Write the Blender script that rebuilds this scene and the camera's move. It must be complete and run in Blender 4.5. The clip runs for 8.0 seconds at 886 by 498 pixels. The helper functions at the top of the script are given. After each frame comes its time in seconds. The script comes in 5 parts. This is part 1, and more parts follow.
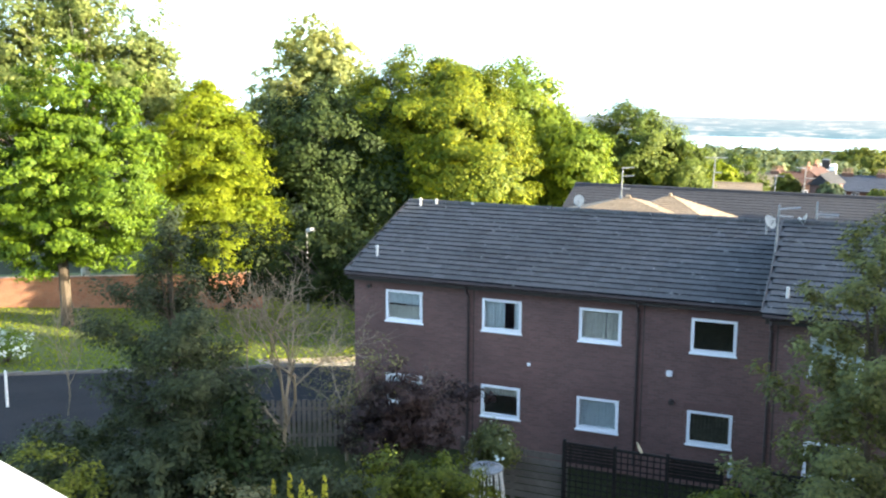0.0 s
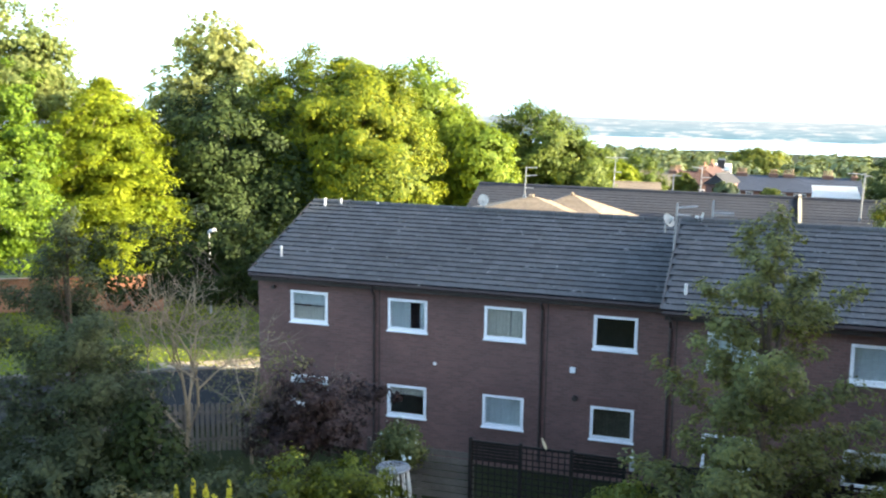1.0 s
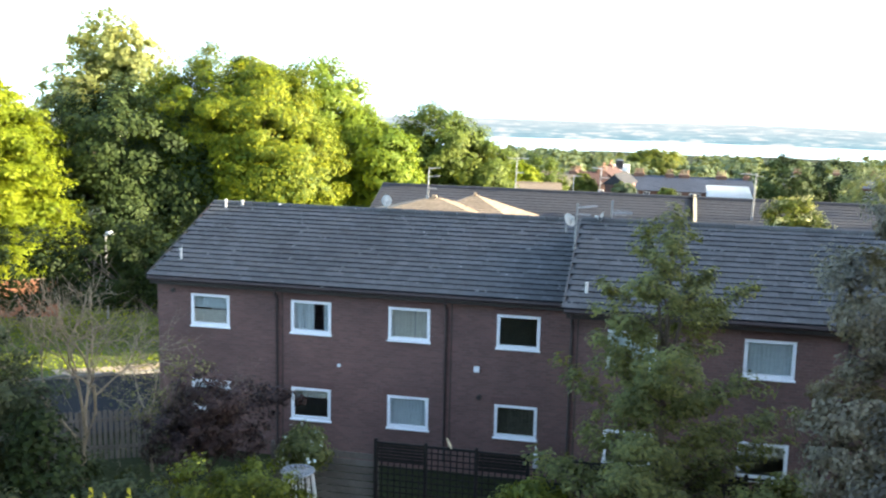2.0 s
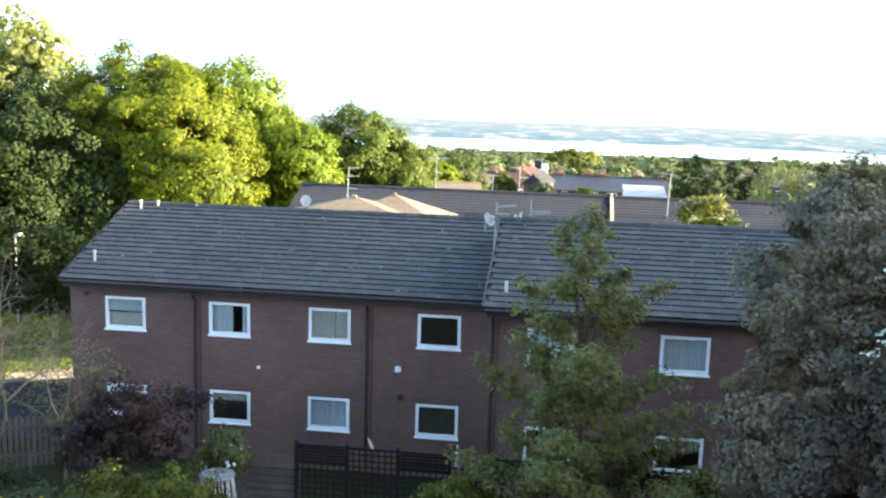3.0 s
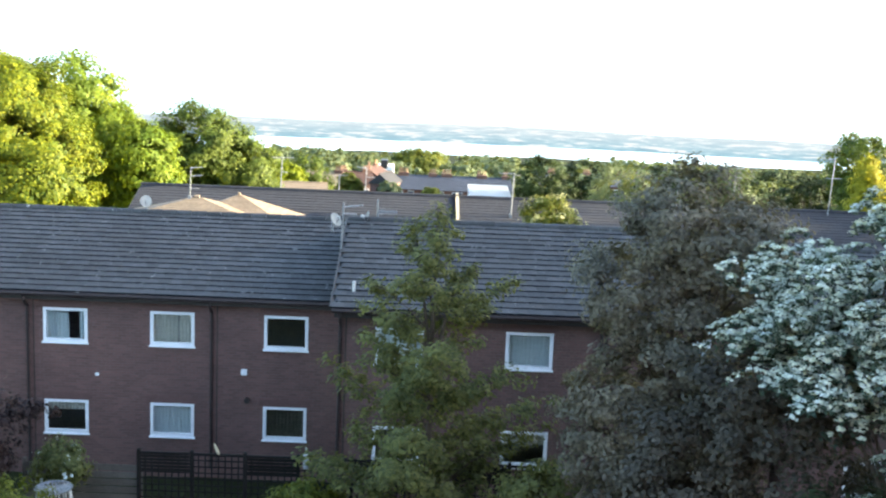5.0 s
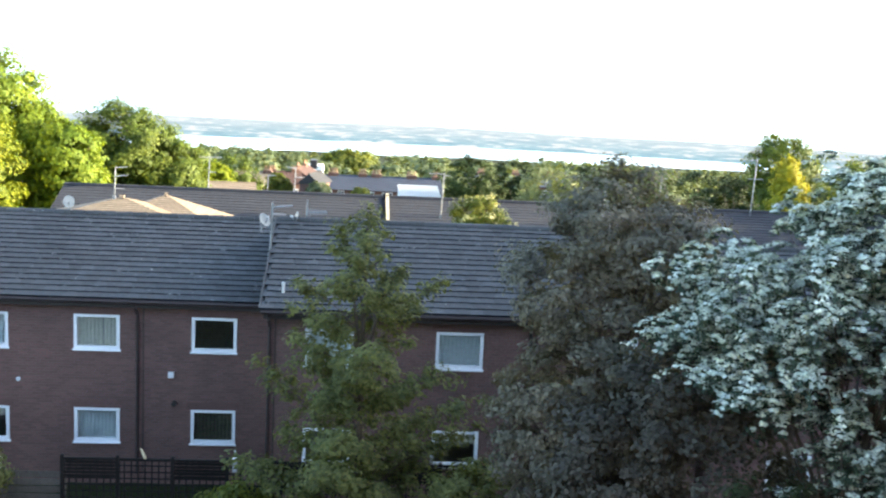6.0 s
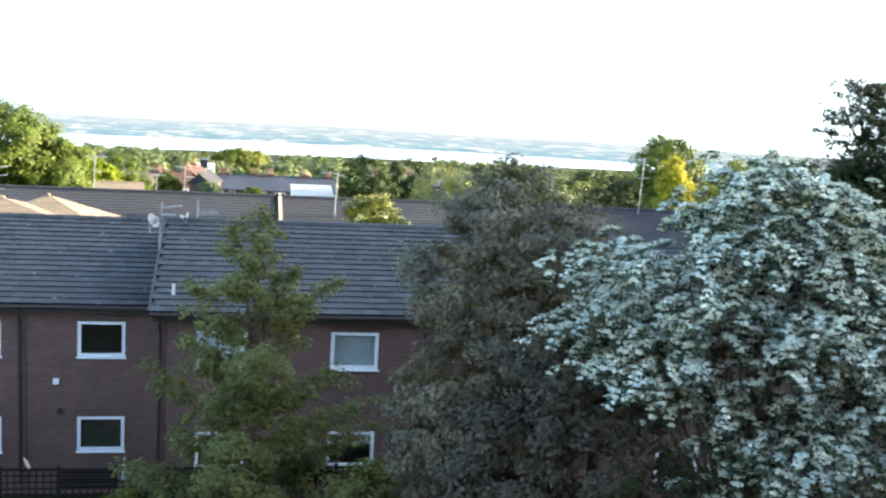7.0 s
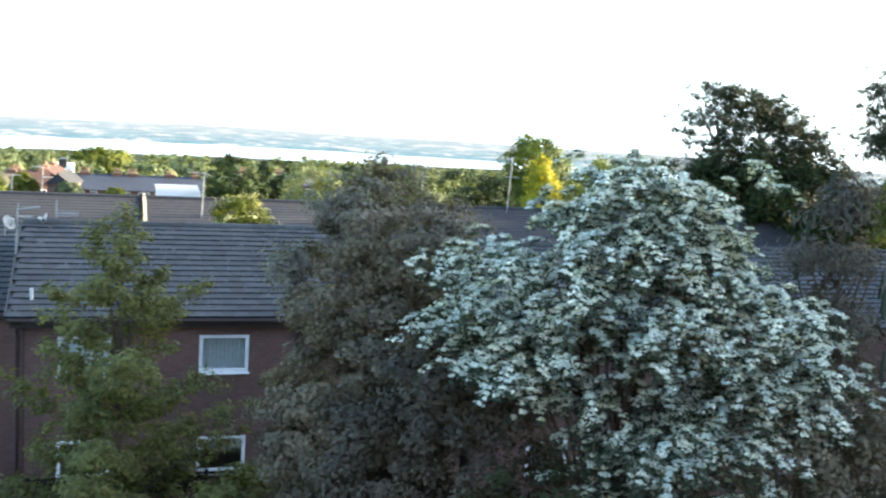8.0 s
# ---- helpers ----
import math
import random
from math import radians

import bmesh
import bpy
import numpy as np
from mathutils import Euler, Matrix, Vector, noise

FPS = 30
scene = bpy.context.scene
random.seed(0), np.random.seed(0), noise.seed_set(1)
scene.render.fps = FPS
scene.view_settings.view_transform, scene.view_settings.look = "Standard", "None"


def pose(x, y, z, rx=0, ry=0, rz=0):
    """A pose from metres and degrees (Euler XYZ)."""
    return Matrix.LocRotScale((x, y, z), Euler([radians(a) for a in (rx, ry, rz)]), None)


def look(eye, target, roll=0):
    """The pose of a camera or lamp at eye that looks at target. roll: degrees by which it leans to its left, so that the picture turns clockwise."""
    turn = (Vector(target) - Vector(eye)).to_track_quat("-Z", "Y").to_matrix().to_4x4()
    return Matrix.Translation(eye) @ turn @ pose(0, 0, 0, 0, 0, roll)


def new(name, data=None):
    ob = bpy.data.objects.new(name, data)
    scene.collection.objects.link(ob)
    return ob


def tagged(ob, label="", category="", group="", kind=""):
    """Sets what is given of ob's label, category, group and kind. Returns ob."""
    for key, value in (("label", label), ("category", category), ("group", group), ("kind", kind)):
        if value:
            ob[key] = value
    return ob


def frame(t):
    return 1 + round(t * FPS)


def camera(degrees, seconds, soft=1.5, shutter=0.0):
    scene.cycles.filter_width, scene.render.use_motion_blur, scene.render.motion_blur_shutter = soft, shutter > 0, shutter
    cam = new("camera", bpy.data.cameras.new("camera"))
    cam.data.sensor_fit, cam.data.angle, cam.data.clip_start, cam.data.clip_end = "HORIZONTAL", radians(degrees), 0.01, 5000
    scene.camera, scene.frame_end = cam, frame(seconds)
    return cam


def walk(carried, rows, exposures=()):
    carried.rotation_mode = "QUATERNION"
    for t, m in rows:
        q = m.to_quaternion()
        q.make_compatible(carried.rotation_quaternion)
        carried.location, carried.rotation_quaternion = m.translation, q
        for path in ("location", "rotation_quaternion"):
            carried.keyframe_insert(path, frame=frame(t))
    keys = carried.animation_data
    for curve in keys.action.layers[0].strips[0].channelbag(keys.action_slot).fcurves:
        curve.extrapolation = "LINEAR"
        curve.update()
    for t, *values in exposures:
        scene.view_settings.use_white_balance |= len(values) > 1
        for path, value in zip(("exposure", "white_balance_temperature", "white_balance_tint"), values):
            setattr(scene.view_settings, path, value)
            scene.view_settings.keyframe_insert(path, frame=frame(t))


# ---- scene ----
# The camera stands at an upper window and turns to the right.
EYE = 11.0
cam = camera(45.93, 8.0, soft=2.2, shutter=0.3)
# seconds, yaw, pitch, roll
TURNS = [
    (0.0, 22.39, -9.71, 0.39),
    (0.5, 19.94, -9.68, 0.67),
    (1.0, 17.13, -9.67, 0.87),
    (1.5, 14.93, -9.62, 1.06),
    (2.0, 11.78, -9.53, 1.30),
    (3.5, 5.74, -9.38, 1.83),
    (4.0, 3.77, -9.30, 2.05),
    (4.5, 1.04, -9.21, 2.27),
    (6.0, -4.98, -8.95, 2.88),
    (6.5, -7.81, -8.82, 3.13),
    (7.0, -10.83, -8.67, 3.31),
    (7.5, -14.34, -8.52, 3.52),
    (8.0, -17.95, -8.28, 3.73),
]
walk(cam, [(t, pose(0, 0, EYE, 0, 0, yaw) @ pose(0, 0, 0, 90 + pitch, 0, 0) @ pose(0, 0, 0, 0, 0, roll)) for t, yaw, pitch, roll in TURNS])

# ---- light ----
SUN_FROM = Vector((1.0, 0.06, 0.25)).normalized()
world = bpy.data.worlds.new("world")
scene.world = world
world.use_nodes = True
wn, wl = world.node_tree.nodes, world.node_tree.links
wn.clear()
coord = wn.new("ShaderNodeTexCoord")
split = wn.new("ShaderNodeSeparateXYZ")
lift = wn.new("ShaderNodeMath"); lift.operation = "MAXIMUM"; lift.inputs[1].default_value = 0.16
join = wn.new("ShaderNodeCombineXYZ")
sky = wn.new("ShaderNodeTexSky")
sky.sky_type, sky.sun_disc = "NISHITA", False
sky.sun_elevation = math.asin(SUN_FROM.z)
sky.sun_rotation = math.atan2(SUN_FROM.x, SUN_FROM.y)
sky.air_density, sky.dust_density, sky.ozone_density = 1.0, 1.5, 1.0
back = wn.new("ShaderNodeBackground"); back.inputs["Strength"].default_value = 0.15
wout = wn.new("ShaderNodeOutputWorld")
wl.new(coord.outputs["Generated"], split.inputs[0])
wl.new(split.outputs[0], join.inputs[0]); wl.new(split.outputs[1], join.inputs[1])
wl.new(split.outputs[2], lift.inputs[0]); wl.new(lift.outputs[0], join.inputs[2])
wl.new(join.outputs[0], sky.inputs["Vector"])
grey = wn.new("ShaderNodeRGBToBW")
haze = wn.new("ShaderNodeMix"); haze.data_type = "RGBA"; haze.inputs[0].default_value = 0.0
wl.new(sky.outputs[0], grey.inputs[0]); wl.new(sky.outputs[0], haze.inputs[6]); wl.new(grey.outputs[0], haze.inputs[7])
wl.new(haze.outputs[2], back.inputs["Color"]); wl.new(back.outputs[0], wout.inputs[0])
lamp = bpy.data.lights.new("sun", "SUN")
lamp.energy, lamp.angle, lamp.color = 4.4, radians(0.6), (1.0, 0.87, 0.62)
sun = new("sun", lamp)
sun.matrix_world = look((60, 10, 40), Vector((60, 10, 40)) - SUN_FROM)
scene.view_settings.exposure = 2.82
# Emission of the far bank, standing in for air lit by the sun.
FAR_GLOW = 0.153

# ---- materials ----
def node_mat(name):
    m = bpy.data.materials.new(name)
    m.use_nodes = True
    m.node_tree.nodes.clear()
    return m, m.node_tree.nodes, m.node_tree.links


def ramp(nodes, links, fac, stops):
    r = nodes.new("ShaderNodeValToRGB")
    while len(r.color_ramp.elements) < len(stops):
        r.color_ramp.elements.new(0.5)
    for e, (p, c) in zip(r.color_ramp.elements, stops):
        e.position, e.color = p, (*c, 1)
    links.new(fac, r.inputs[0])
    return r.outputs[0]


def noise_fac(nodes, links, vec, scale, detail=4.0, rough=0.6):
    n = nodes.new("ShaderNodeTexNoise")
    n.inputs["Scale"].default_value, n.inputs["Detail"].default_value, n.inputs["Roughness"].default_value = scale, detail, rough
    links.new(vec, n.inputs["Vector"])
    return n.outputs[0]


def mix_rgb(nodes, links, fac, a, b, mode="MIX"):
    m = nodes.new("ShaderNodeMix")
    m.data_type, m.blend_type = "RGBA", mode
    for sock, value in ((m.inputs[0], fac), (m.inputs[6], a), (m.inputs[7], b)):
        if isinstance(value, (int, float)):
            sock.default_value = value
        elif isinstance(value, tuple):
            sock.default_value = (*value, 1)
        else:
            links.new(value, sock)
    return m.outputs[2]


def surface(name, dark, light, rough=0.8, scale=0.7, fine=14.0, bump=0.3, metal=0.0, per_object=0.0, per_island=0.0, spots=None, spot_scale=9.0, spot_at=0.66, spec=0.3):
    """Two scales of variation, optional spots, optional variation from piece to piece."""
    m, n, l = node_mat(name)
    pos = n.new("ShaderNodeNewGeometry")
    big = noise_fac(n, l, pos.outputs["Position"], scale)
    small = noise_fac(n, l, pos.outputs["Position"], fine, 6.0, 0.7)
    col = ramp(n, l, big, [(0.3, dark), (0.7, light)])
    col = mix_rgb(n, l, 0.45, col, ramp(n, l, small, [(0.3, tuple(0.55 * c for c in dark)), (0.7, tuple(min(1, 1.25 * c) for c in light))]))
    if per_object or per_island:
        src = n.new("ShaderNodeObjectInfo").outputs["Random"] if per_object else pos.outputs["Random Per Island"]
        a = per_object or per_island
        col = mix_rgb(n, l, 1.0, col, ramp(n, l, src, [(0.0, (1 - a,) * 3), (1.0, (1.0, 1.0, 1.0))]), "MULTIPLY")
    if spots:
        sp = noise_fac(n, l, pos.outputs["Position"], spot_scale, 3.0, 0.6)
        col = mix_rgb(n, l, ramp(n, l, sp, [(spot_at, (0, 0, 0)), (spot_at + 0.06, (1, 1, 1))]), col, spots)
    b = n.new("ShaderNodeBsdfPrincipled")
    l.new(col, b.inputs["Base Color"])
    b.inputs["Roughness"].default_value, b.inputs["Metallic"].default_value, b.inputs["Specular IOR Level"].default_value = rough, metal, spec
    if bump:
        bp = n.new("ShaderNodeBump")
        bp.inputs["Strength"].default_value, bp.inputs["Distance"].default_value = bump, 0.02
        l.new(small, bp.inputs["Height"])
        l.new(bp.outputs[0], b.inputs["Normal"])
    o = n.new("ShaderNodeOutputMaterial")
    l.new(b.outputs[0], o.inputs[0])
    return m


def brick_mat(name, c1, c2, mortar):
    m, n, l = node_mat(name)
    geo = n.new("ShaderNodeNewGeometry")
    sep = n.new("ShaderNodeSeparateXYZ"); l.new(geo.outputs["Position"], sep.inputs[0])
    along = n.new("ShaderNodeMath"); l.new(sep.outputs[0], along.inputs[0]); l.new(sep.outputs[1], along.inputs[1])
    com = n.new("ShaderNodeCombineXYZ"); l.new(along.outputs[0], com.inputs[0]); l.new(sep.outputs[2], com.inputs[1])
    br = n.new("ShaderNodeTexBrick")
    br.inputs["Scale"].default_value = 1.0
    br.inputs["Brick Width"].default_value, br.inputs["Row Height"].default_value = 0.225, 0.075
    br.inputs["Mortar Size"].default_value, br.inputs["Bias"].default_value = 0.007, 0.1
    br.inputs["Color1"].default_value, br.inputs["Color2"].default_value, br.inputs["Mortar"].default_value = (*c1, 1), (*c2, 1), (*mortar, 1)
    l.new(com.outputs[0], br.inputs["Vector"])
    stain = noise_fac(n, l, geo.outputs["Position"], 0.55, 5.0)
    fine = noise_fac(n, l, geo.outputs["Position"], 25.0, 5.0)
    col = mix_rgb(n, l, 1.0, br.outputs[0], ramp(n, l, stain, [(0.3, (0.72, 0.72, 0.74)), (0.7, (1.12, 1.08, 1.05))]), "MULTIPLY")
    col = mix_rgb(n, l, 0.5, col, ramp(n, l, fine, [(0.25, (0.5, 0.5, 0.5)), (0.75, (1.3, 1.3, 1.3))]), "MULTIPLY")
    b = n.new("ShaderNodeBsdfPrincipled"); b.inputs["Roughness"].default_value = 0.9
    l.new(col, b.inputs["Base Color"])
    bp = n.new("ShaderNodeBump"); bp.inputs["Strength"].default_value, bp.inputs["Distance"].default_value, bp.invert = 0.6, 0.008, True
    l.new(br.outputs["Fac"], bp.inputs["Height"]); l.new(bp.outputs[0], b.inputs["Normal"])
    o = n.new("ShaderNodeOutputMaterial"); l.new(b.outputs[0], o.inputs[0])
    return m


def leaf_mat(name, dark, light, through_light=0.35, rough=0.6, patch=0.5, gloss=0.2):
    m, n, l = node_mat(name)
    geo = n.new("ShaderNodeNewGeometry")
    col = ramp(n, l, geo.outputs["Random Per Island"], [(0.0, dark), (1.0, light)])
    big = noise_fac(n, l, geo.outputs["Position"], patch, 3.0)
    col = mix_rgb(n, l, 1.0, col, ramp(n, l, big, [(0.3, (0.65, 0.72, 0.7)), (0.7, (1.2, 1.12, 0.95))]), "MULTIPLY")
    b = n.new("ShaderNodeBsdfPrincipled")
    b.inputs["Roughness"].default_value, b.inputs["Specular IOR Level"].default_value = rough, gloss
    l.new(col, b.inputs["Base Color"])
    t = n.new("ShaderNodeBsdfTranslucent")
    l.new(mix_rgb(n, l, 1.0, col, (1.5, 1.35, 0.6), "MULTIPLY"), t.inputs[0])
    mx = n.new("ShaderNodeMixShader"); mx.inputs[0].default_value = through_light
    l.new(b.outputs[0], mx.inputs[1]); l.new(t.outputs[0], mx.inputs[2])
    o = n.new("ShaderNodeOutputMaterial"); l.new(mx.outputs[0], o.inputs[0])
    return m


def glass_mat():
    m, n, l = node_mat("window glass")
    tr = n.new("ShaderNodeBsdfTransparent"); tr.inputs[0].default_value = (0.96, 0.98, 0.98, 1)
    gl = n.new("ShaderNodeBsdfGlossy"); gl.inputs["Roughness"].default_value = 0.03
    mx = n.new("ShaderNodeMixShader"); mx.inputs[0].default_value = 0.15
    l.new(tr.outputs[0], mx.inputs[1]); l.new(gl.outputs[0], mx.inputs[2])
    o = n.new("ShaderNodeOutputMaterial"); l.new(mx.outputs[0], o.inputs[0])
    return m


BRICK = brick_mat("purple brown brick", (0.168, 0.091, 0.081), (0.122, 0.069, 0.063), (0.15, 0.107, 0.098))
BRICK_RED = brick_mat("orange red brick", (0.34, 0.15, 0.08), (0.27, 0.115, 0.065), (0.30, 0.22, 0.15))
BRICK_FAR = brick_mat("sooty red brick", (0.17, 0.085, 0.058), (0.13, 0.066, 0.048), (0.15, 0.11, 0.085))
TILE = surface("dark concrete roof tile", (0.058, 0.060, 0.063), (0.100, 0.103, 0.106), 0.85, 0.5, 16, 0.5, spec=0.15, per_object=0.28, spots=(0.34, 0.35, 0.33), spot_scale=8.5, spot_at=0.685)
# Paints the shadow line under each course; pale dashes for lit edges and lichen.
TILE_EDGE_SHADE = surface("worn lower edge of roof tile, shadow painted in", (0.010, 0.011, 0.013), (0.022, 0.024, 0.027), 0.9, 0.9, 14, 0.3, spec=0.05, spots=(0.26, 0.27, 0.26), spot_scale=3.6, spot_at=0.64)
TILE_REST = surface("dark concrete roof tile, upper courses", (0.058, 0.060, 0.063), (0.100, 0.103, 0.106), 0.85, 0.5, 16, 0.5, spec=0.15, per_island=0.28, spots=(0.34, 0.35, 0.33), spot_scale=8.5, spot_at=0.685)
ROOF_BROWN = surface("weathered grey brown roof tile", (0.028, 0.029, 0.034), (0.047, 0.047, 0.053), 0.85, 0.35, 5, 0.4, per_island=0.25)
ROOF_TAN = surface("sandy concrete roof tile", (0.21, 0.155, 0.105), (0.29, 0.22, 0.15), 0.85, 0.4, 6, 0.4, per_island=0.2)
ROOF_SLATE = surface("blue grey slate", (0.03, 0.036, 0.052), (0.055, 0.064, 0.085), 0.7, 0.3, 4, 0.2)
ROOF_RED = surface("red clay roof tile", (0.052, 0.029, 0.024), (0.088, 0.046, 0.036), 0.85, 0.3, 4, 0.2)
UPVC = surface("white window plastic", (0.73, 0.77, 0.82), (0.82, 0.85, 0.89), 0.35, 1.5, 30, 0.05)
DARK_TRIM = surface("dark brown painted trim", (0.025, 0.02, 0.02), (0.045, 0.038, 0.036), 0.5, 1.0, 20, 0.1)
PIPE = surface("dark plastic downpipe", (0.03, 0.022, 0.022), (0.05, 0.036, 0.036), 0.45, 1.0, 20, 0.1)
LEAD = surface("grey lead flashing", (0.22, 0.23, 0.25), (0.34, 0.35, 0.37), 0.6, 2.0, 20, 0.2)
METAL = surface("dull galvanised metal", (0.24, 0.245, 0.25), (0.36, 0.365, 0.37), 0.5, 3.0, 40, 0.1, metal=0.6)
PALE_METAL = surface("pale painted metal", (0.5, 0.5, 0.48), (0.68, 0.67, 0.64), 0.5, 3.0, 40, 0.1)
WOOD_DARK = surface("dark stained fence wood", (0.009, 0.007, 0.0065), (0.020, 0.016, 0.014), 0.9, 2.0, 30, 0.4, per_object=0.35)
WOOD_GREY = surface("weathered grey fence wood", (0.09, 0.08, 0.07), (0.17, 0.15, 0.13), 0.85, 2.0, 30, 0.4, per_object=0.3)
BARK = surface("grey brown bark", (0.05, 0.038, 0.028), (0.11, 0.085, 0.062), 0.9, 2.5, 22, 0.8)
BARK_PALE = surface("pale birch bark", (0.30, 0.27, 0.22), (0.50, 0.46, 0.38), 0.8, 2.5, 18, 0.5)
TWIG = surface("straw coloured twig", (0.13, 0.105, 0.075), (0.26, 0.21, 0.145), 0.85, 2.0, 20, 0.3)
GROUND = surface("dark garden soil and rough grass", (0.014, 0.018, 0.008), (0.032, 0.038, 0.016), 0.95, 0.25, 6, 0.6, spec=0.05)
LAWN = surface("mown grass", (0.048, 0.066, 0.012), (0.092, 0.105, 0.02), 0.95, 0.35, 12, 0.6)
ASPHALT = surface("grey asphalt", (0.022, 0.022, 0.024), (0.036, 0.036, 0.038), 0.95, 0.4, 25, 0.4, spec=0.05)
PAVING = surface("sandy paving", (0.28, 0.21, 0.15), (0.40, 0.31, 0.22), 0.9, 0.8, 18, 0.3)
CONCRETE = surface("weathered concrete kerb", (0.11, 0.105, 0.095), (0.19, 0.18, 0.165), 0.9, 1.2, 20, 0.3)
RENDER_WHITE = surface("white render", (0.66, 0.66, 0.64), (0.80, 0.80, 0.78), 0.85, 0.6, 12, 0.1)
CREAM = surface("cream chimney stone", (0.45, 0.36, 0.24), (0.60, 0.50, 0.34), 0.85, 1.5, 15, 0.3)
POT = surface("terracotta chimney pot", (0.22, 0.12, 0.075), (0.34, 0.20, 0.13), 0.85, 1.5, 15, 0.2)
CURTAIN = surface("pale blue grey curtain cloth", (0.62, 0.73, 0.78), (0.74, 0.84, 0.88), 0.9, 3.0, 12, 0.1)
CURTAIN_BEIGE = surface("beige net curtain", (0.60, 0.60, 0.54), (0.74, 0.73, 0.66), 0.9, 3.0, 12, 0.1)
CURTAIN_DARK = surface("dark brown curtain cloth", (0.07, 0.065, 0.05), (0.13, 0.12, 0.09), 0.9, 3.0, 12, 0.1)
ROOM = surface("dim room plaster", (0.24, 0.25, 0.28), (0.34, 0.35, 0.38), 0.9, 1.0, 10, 0.0)
GLASS = glass_mat()
DARK_GLASS = surface("dark far window glass", (0.03, 0.035, 0.045), (0.06, 0.07, 0.085), 0.1, 1.0, 5, 0.0)
WATER, wn2, wl2 = node_mat("silver river water")
wb = wn2.new("ShaderNodeBsdfPrincipled")
wb.inputs["Base Color"].default_value, wb.inputs["Roughness"].default_value, wb.inputs["Metallic"].default_value = (0.92, 0.94, 0.95, 1), 0.25, 0.85
wo = wn2.new("ShaderNodeOutputMaterial"); wl2.new(wb.outputs[0], wo.inputs[0])


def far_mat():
    """Fields and woods of the far bank, many hundred metres off, glowing, with bright evening haze painted in."""
    m, n, l = node_mat("far bank with painted haze")
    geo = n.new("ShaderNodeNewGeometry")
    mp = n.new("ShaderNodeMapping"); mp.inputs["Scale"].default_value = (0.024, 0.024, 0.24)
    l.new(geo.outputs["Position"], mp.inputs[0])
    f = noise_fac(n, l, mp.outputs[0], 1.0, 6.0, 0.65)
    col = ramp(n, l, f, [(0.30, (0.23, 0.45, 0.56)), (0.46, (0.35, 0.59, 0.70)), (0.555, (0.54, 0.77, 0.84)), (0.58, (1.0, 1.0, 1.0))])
    # Painted haze: the colour fades to white towards the crest.
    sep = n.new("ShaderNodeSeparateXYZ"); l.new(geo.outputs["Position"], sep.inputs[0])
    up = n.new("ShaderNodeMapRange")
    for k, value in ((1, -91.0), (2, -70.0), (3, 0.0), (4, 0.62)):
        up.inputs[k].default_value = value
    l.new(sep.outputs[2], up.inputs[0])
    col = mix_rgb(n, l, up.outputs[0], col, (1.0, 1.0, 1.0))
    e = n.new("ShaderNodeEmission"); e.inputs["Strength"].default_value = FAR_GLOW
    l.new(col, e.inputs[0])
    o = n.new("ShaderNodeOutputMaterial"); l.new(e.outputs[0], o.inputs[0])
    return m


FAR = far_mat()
LEAF_LIME = leaf_mat("fresh lime green leaf", (0.045, 0.092, 0.006), (0.135, 0.205, 0.012), 0.34)
LEAF_GOLD = leaf_mat("golden green leaf", (0.112, 0.160, 0.008), (0.235, 0.280, 0.014), 0.40)
LEAF_CHESTNUT = leaf_mat("chestnut leaf", (0.048, 0.088, 0.007), (0.195, 0.215, 0.008), 0.20)
LEAF_MID = leaf_mat("mid green leaf", (0.085, 0.14, 0.014), (0.19, 0.25, 0.025), 0.36)
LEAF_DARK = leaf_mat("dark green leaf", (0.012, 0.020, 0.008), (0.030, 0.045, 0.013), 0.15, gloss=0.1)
# Shade is put into this green for trees standing in shadow.
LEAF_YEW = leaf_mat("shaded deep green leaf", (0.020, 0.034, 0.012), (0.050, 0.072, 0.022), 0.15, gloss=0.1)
# Brighter copy of the birch leaf: sunlight on the top put into its colour.
LEAF_BIRCH_SUNLIT = leaf_mat("pale sunlit birch leaf", (0.15, 0.18, 0.065), (0.30, 0.32, 0.13), 0.45)
LEAF_FEATHER = leaf_mat("dark feathery evergreen spray", (0.026, 0.036, 0.020), (0.070, 0.085, 0.045), 0.2, gloss=0.1)
LEAF_BROWN = leaf_mat("brownish grey needle tuft", (0.045, 0.042, 0.038), (0.115, 0.105, 0.092), 0.25)
LEAF_OAK = leaf_mat("deep olive green leaf", (0.045, 0.075, 0.012), (0.13, 0.165, 0.024), 0.3)
LEAF_YELLOW = leaf_mat("yellow spring leaf", (0.21, 0.22, 0.018), (0.36, 0.35, 0.035), 0.4)
PETAL_CREAM = leaf_mat("cream blossom", (0.42, 0.41, 0.20), (0.66, 0.63, 0.36), 0.3)
LEAF_PINE = leaf_mat("dark pine needle tuft", (0.014, 0.021, 0.012), (0.036, 0.048, 0.024), 0.12)
LEAF_OLIVE = leaf_mat("olive grey leaf", (0.075, 0.078, 0.04), (0.17, 0.165, 0.09), 0.3)
LEAF_BIRCH = leaf_mat("light birch leaf", (0.09, 0.125, 0.035), (0.21, 0.245, 0.085), 0.42)
LEAF_YOUNG = leaf_mat("young olive green leaf", (0.068, 0.084, 0.034), (0.185, 0.200, 0.080), 0.40)
LEAF_BRONZE = leaf_mat("dull bronze grey leaf", (0.092, 0.084, 0.072), (0.235, 0.215, 0.182), 0.30)
LEAF_PURPLE = leaf_mat("dark purple leaf", (0.022, 0.014, 0.017), (0.065, 0.042, 0.045), 0.2)
LEAF_SHRUB = leaf_mat("yellow green shrub leaf", (0.06, 0.08, 0.012), (0.17, 0.19, 0.03), 0.35)
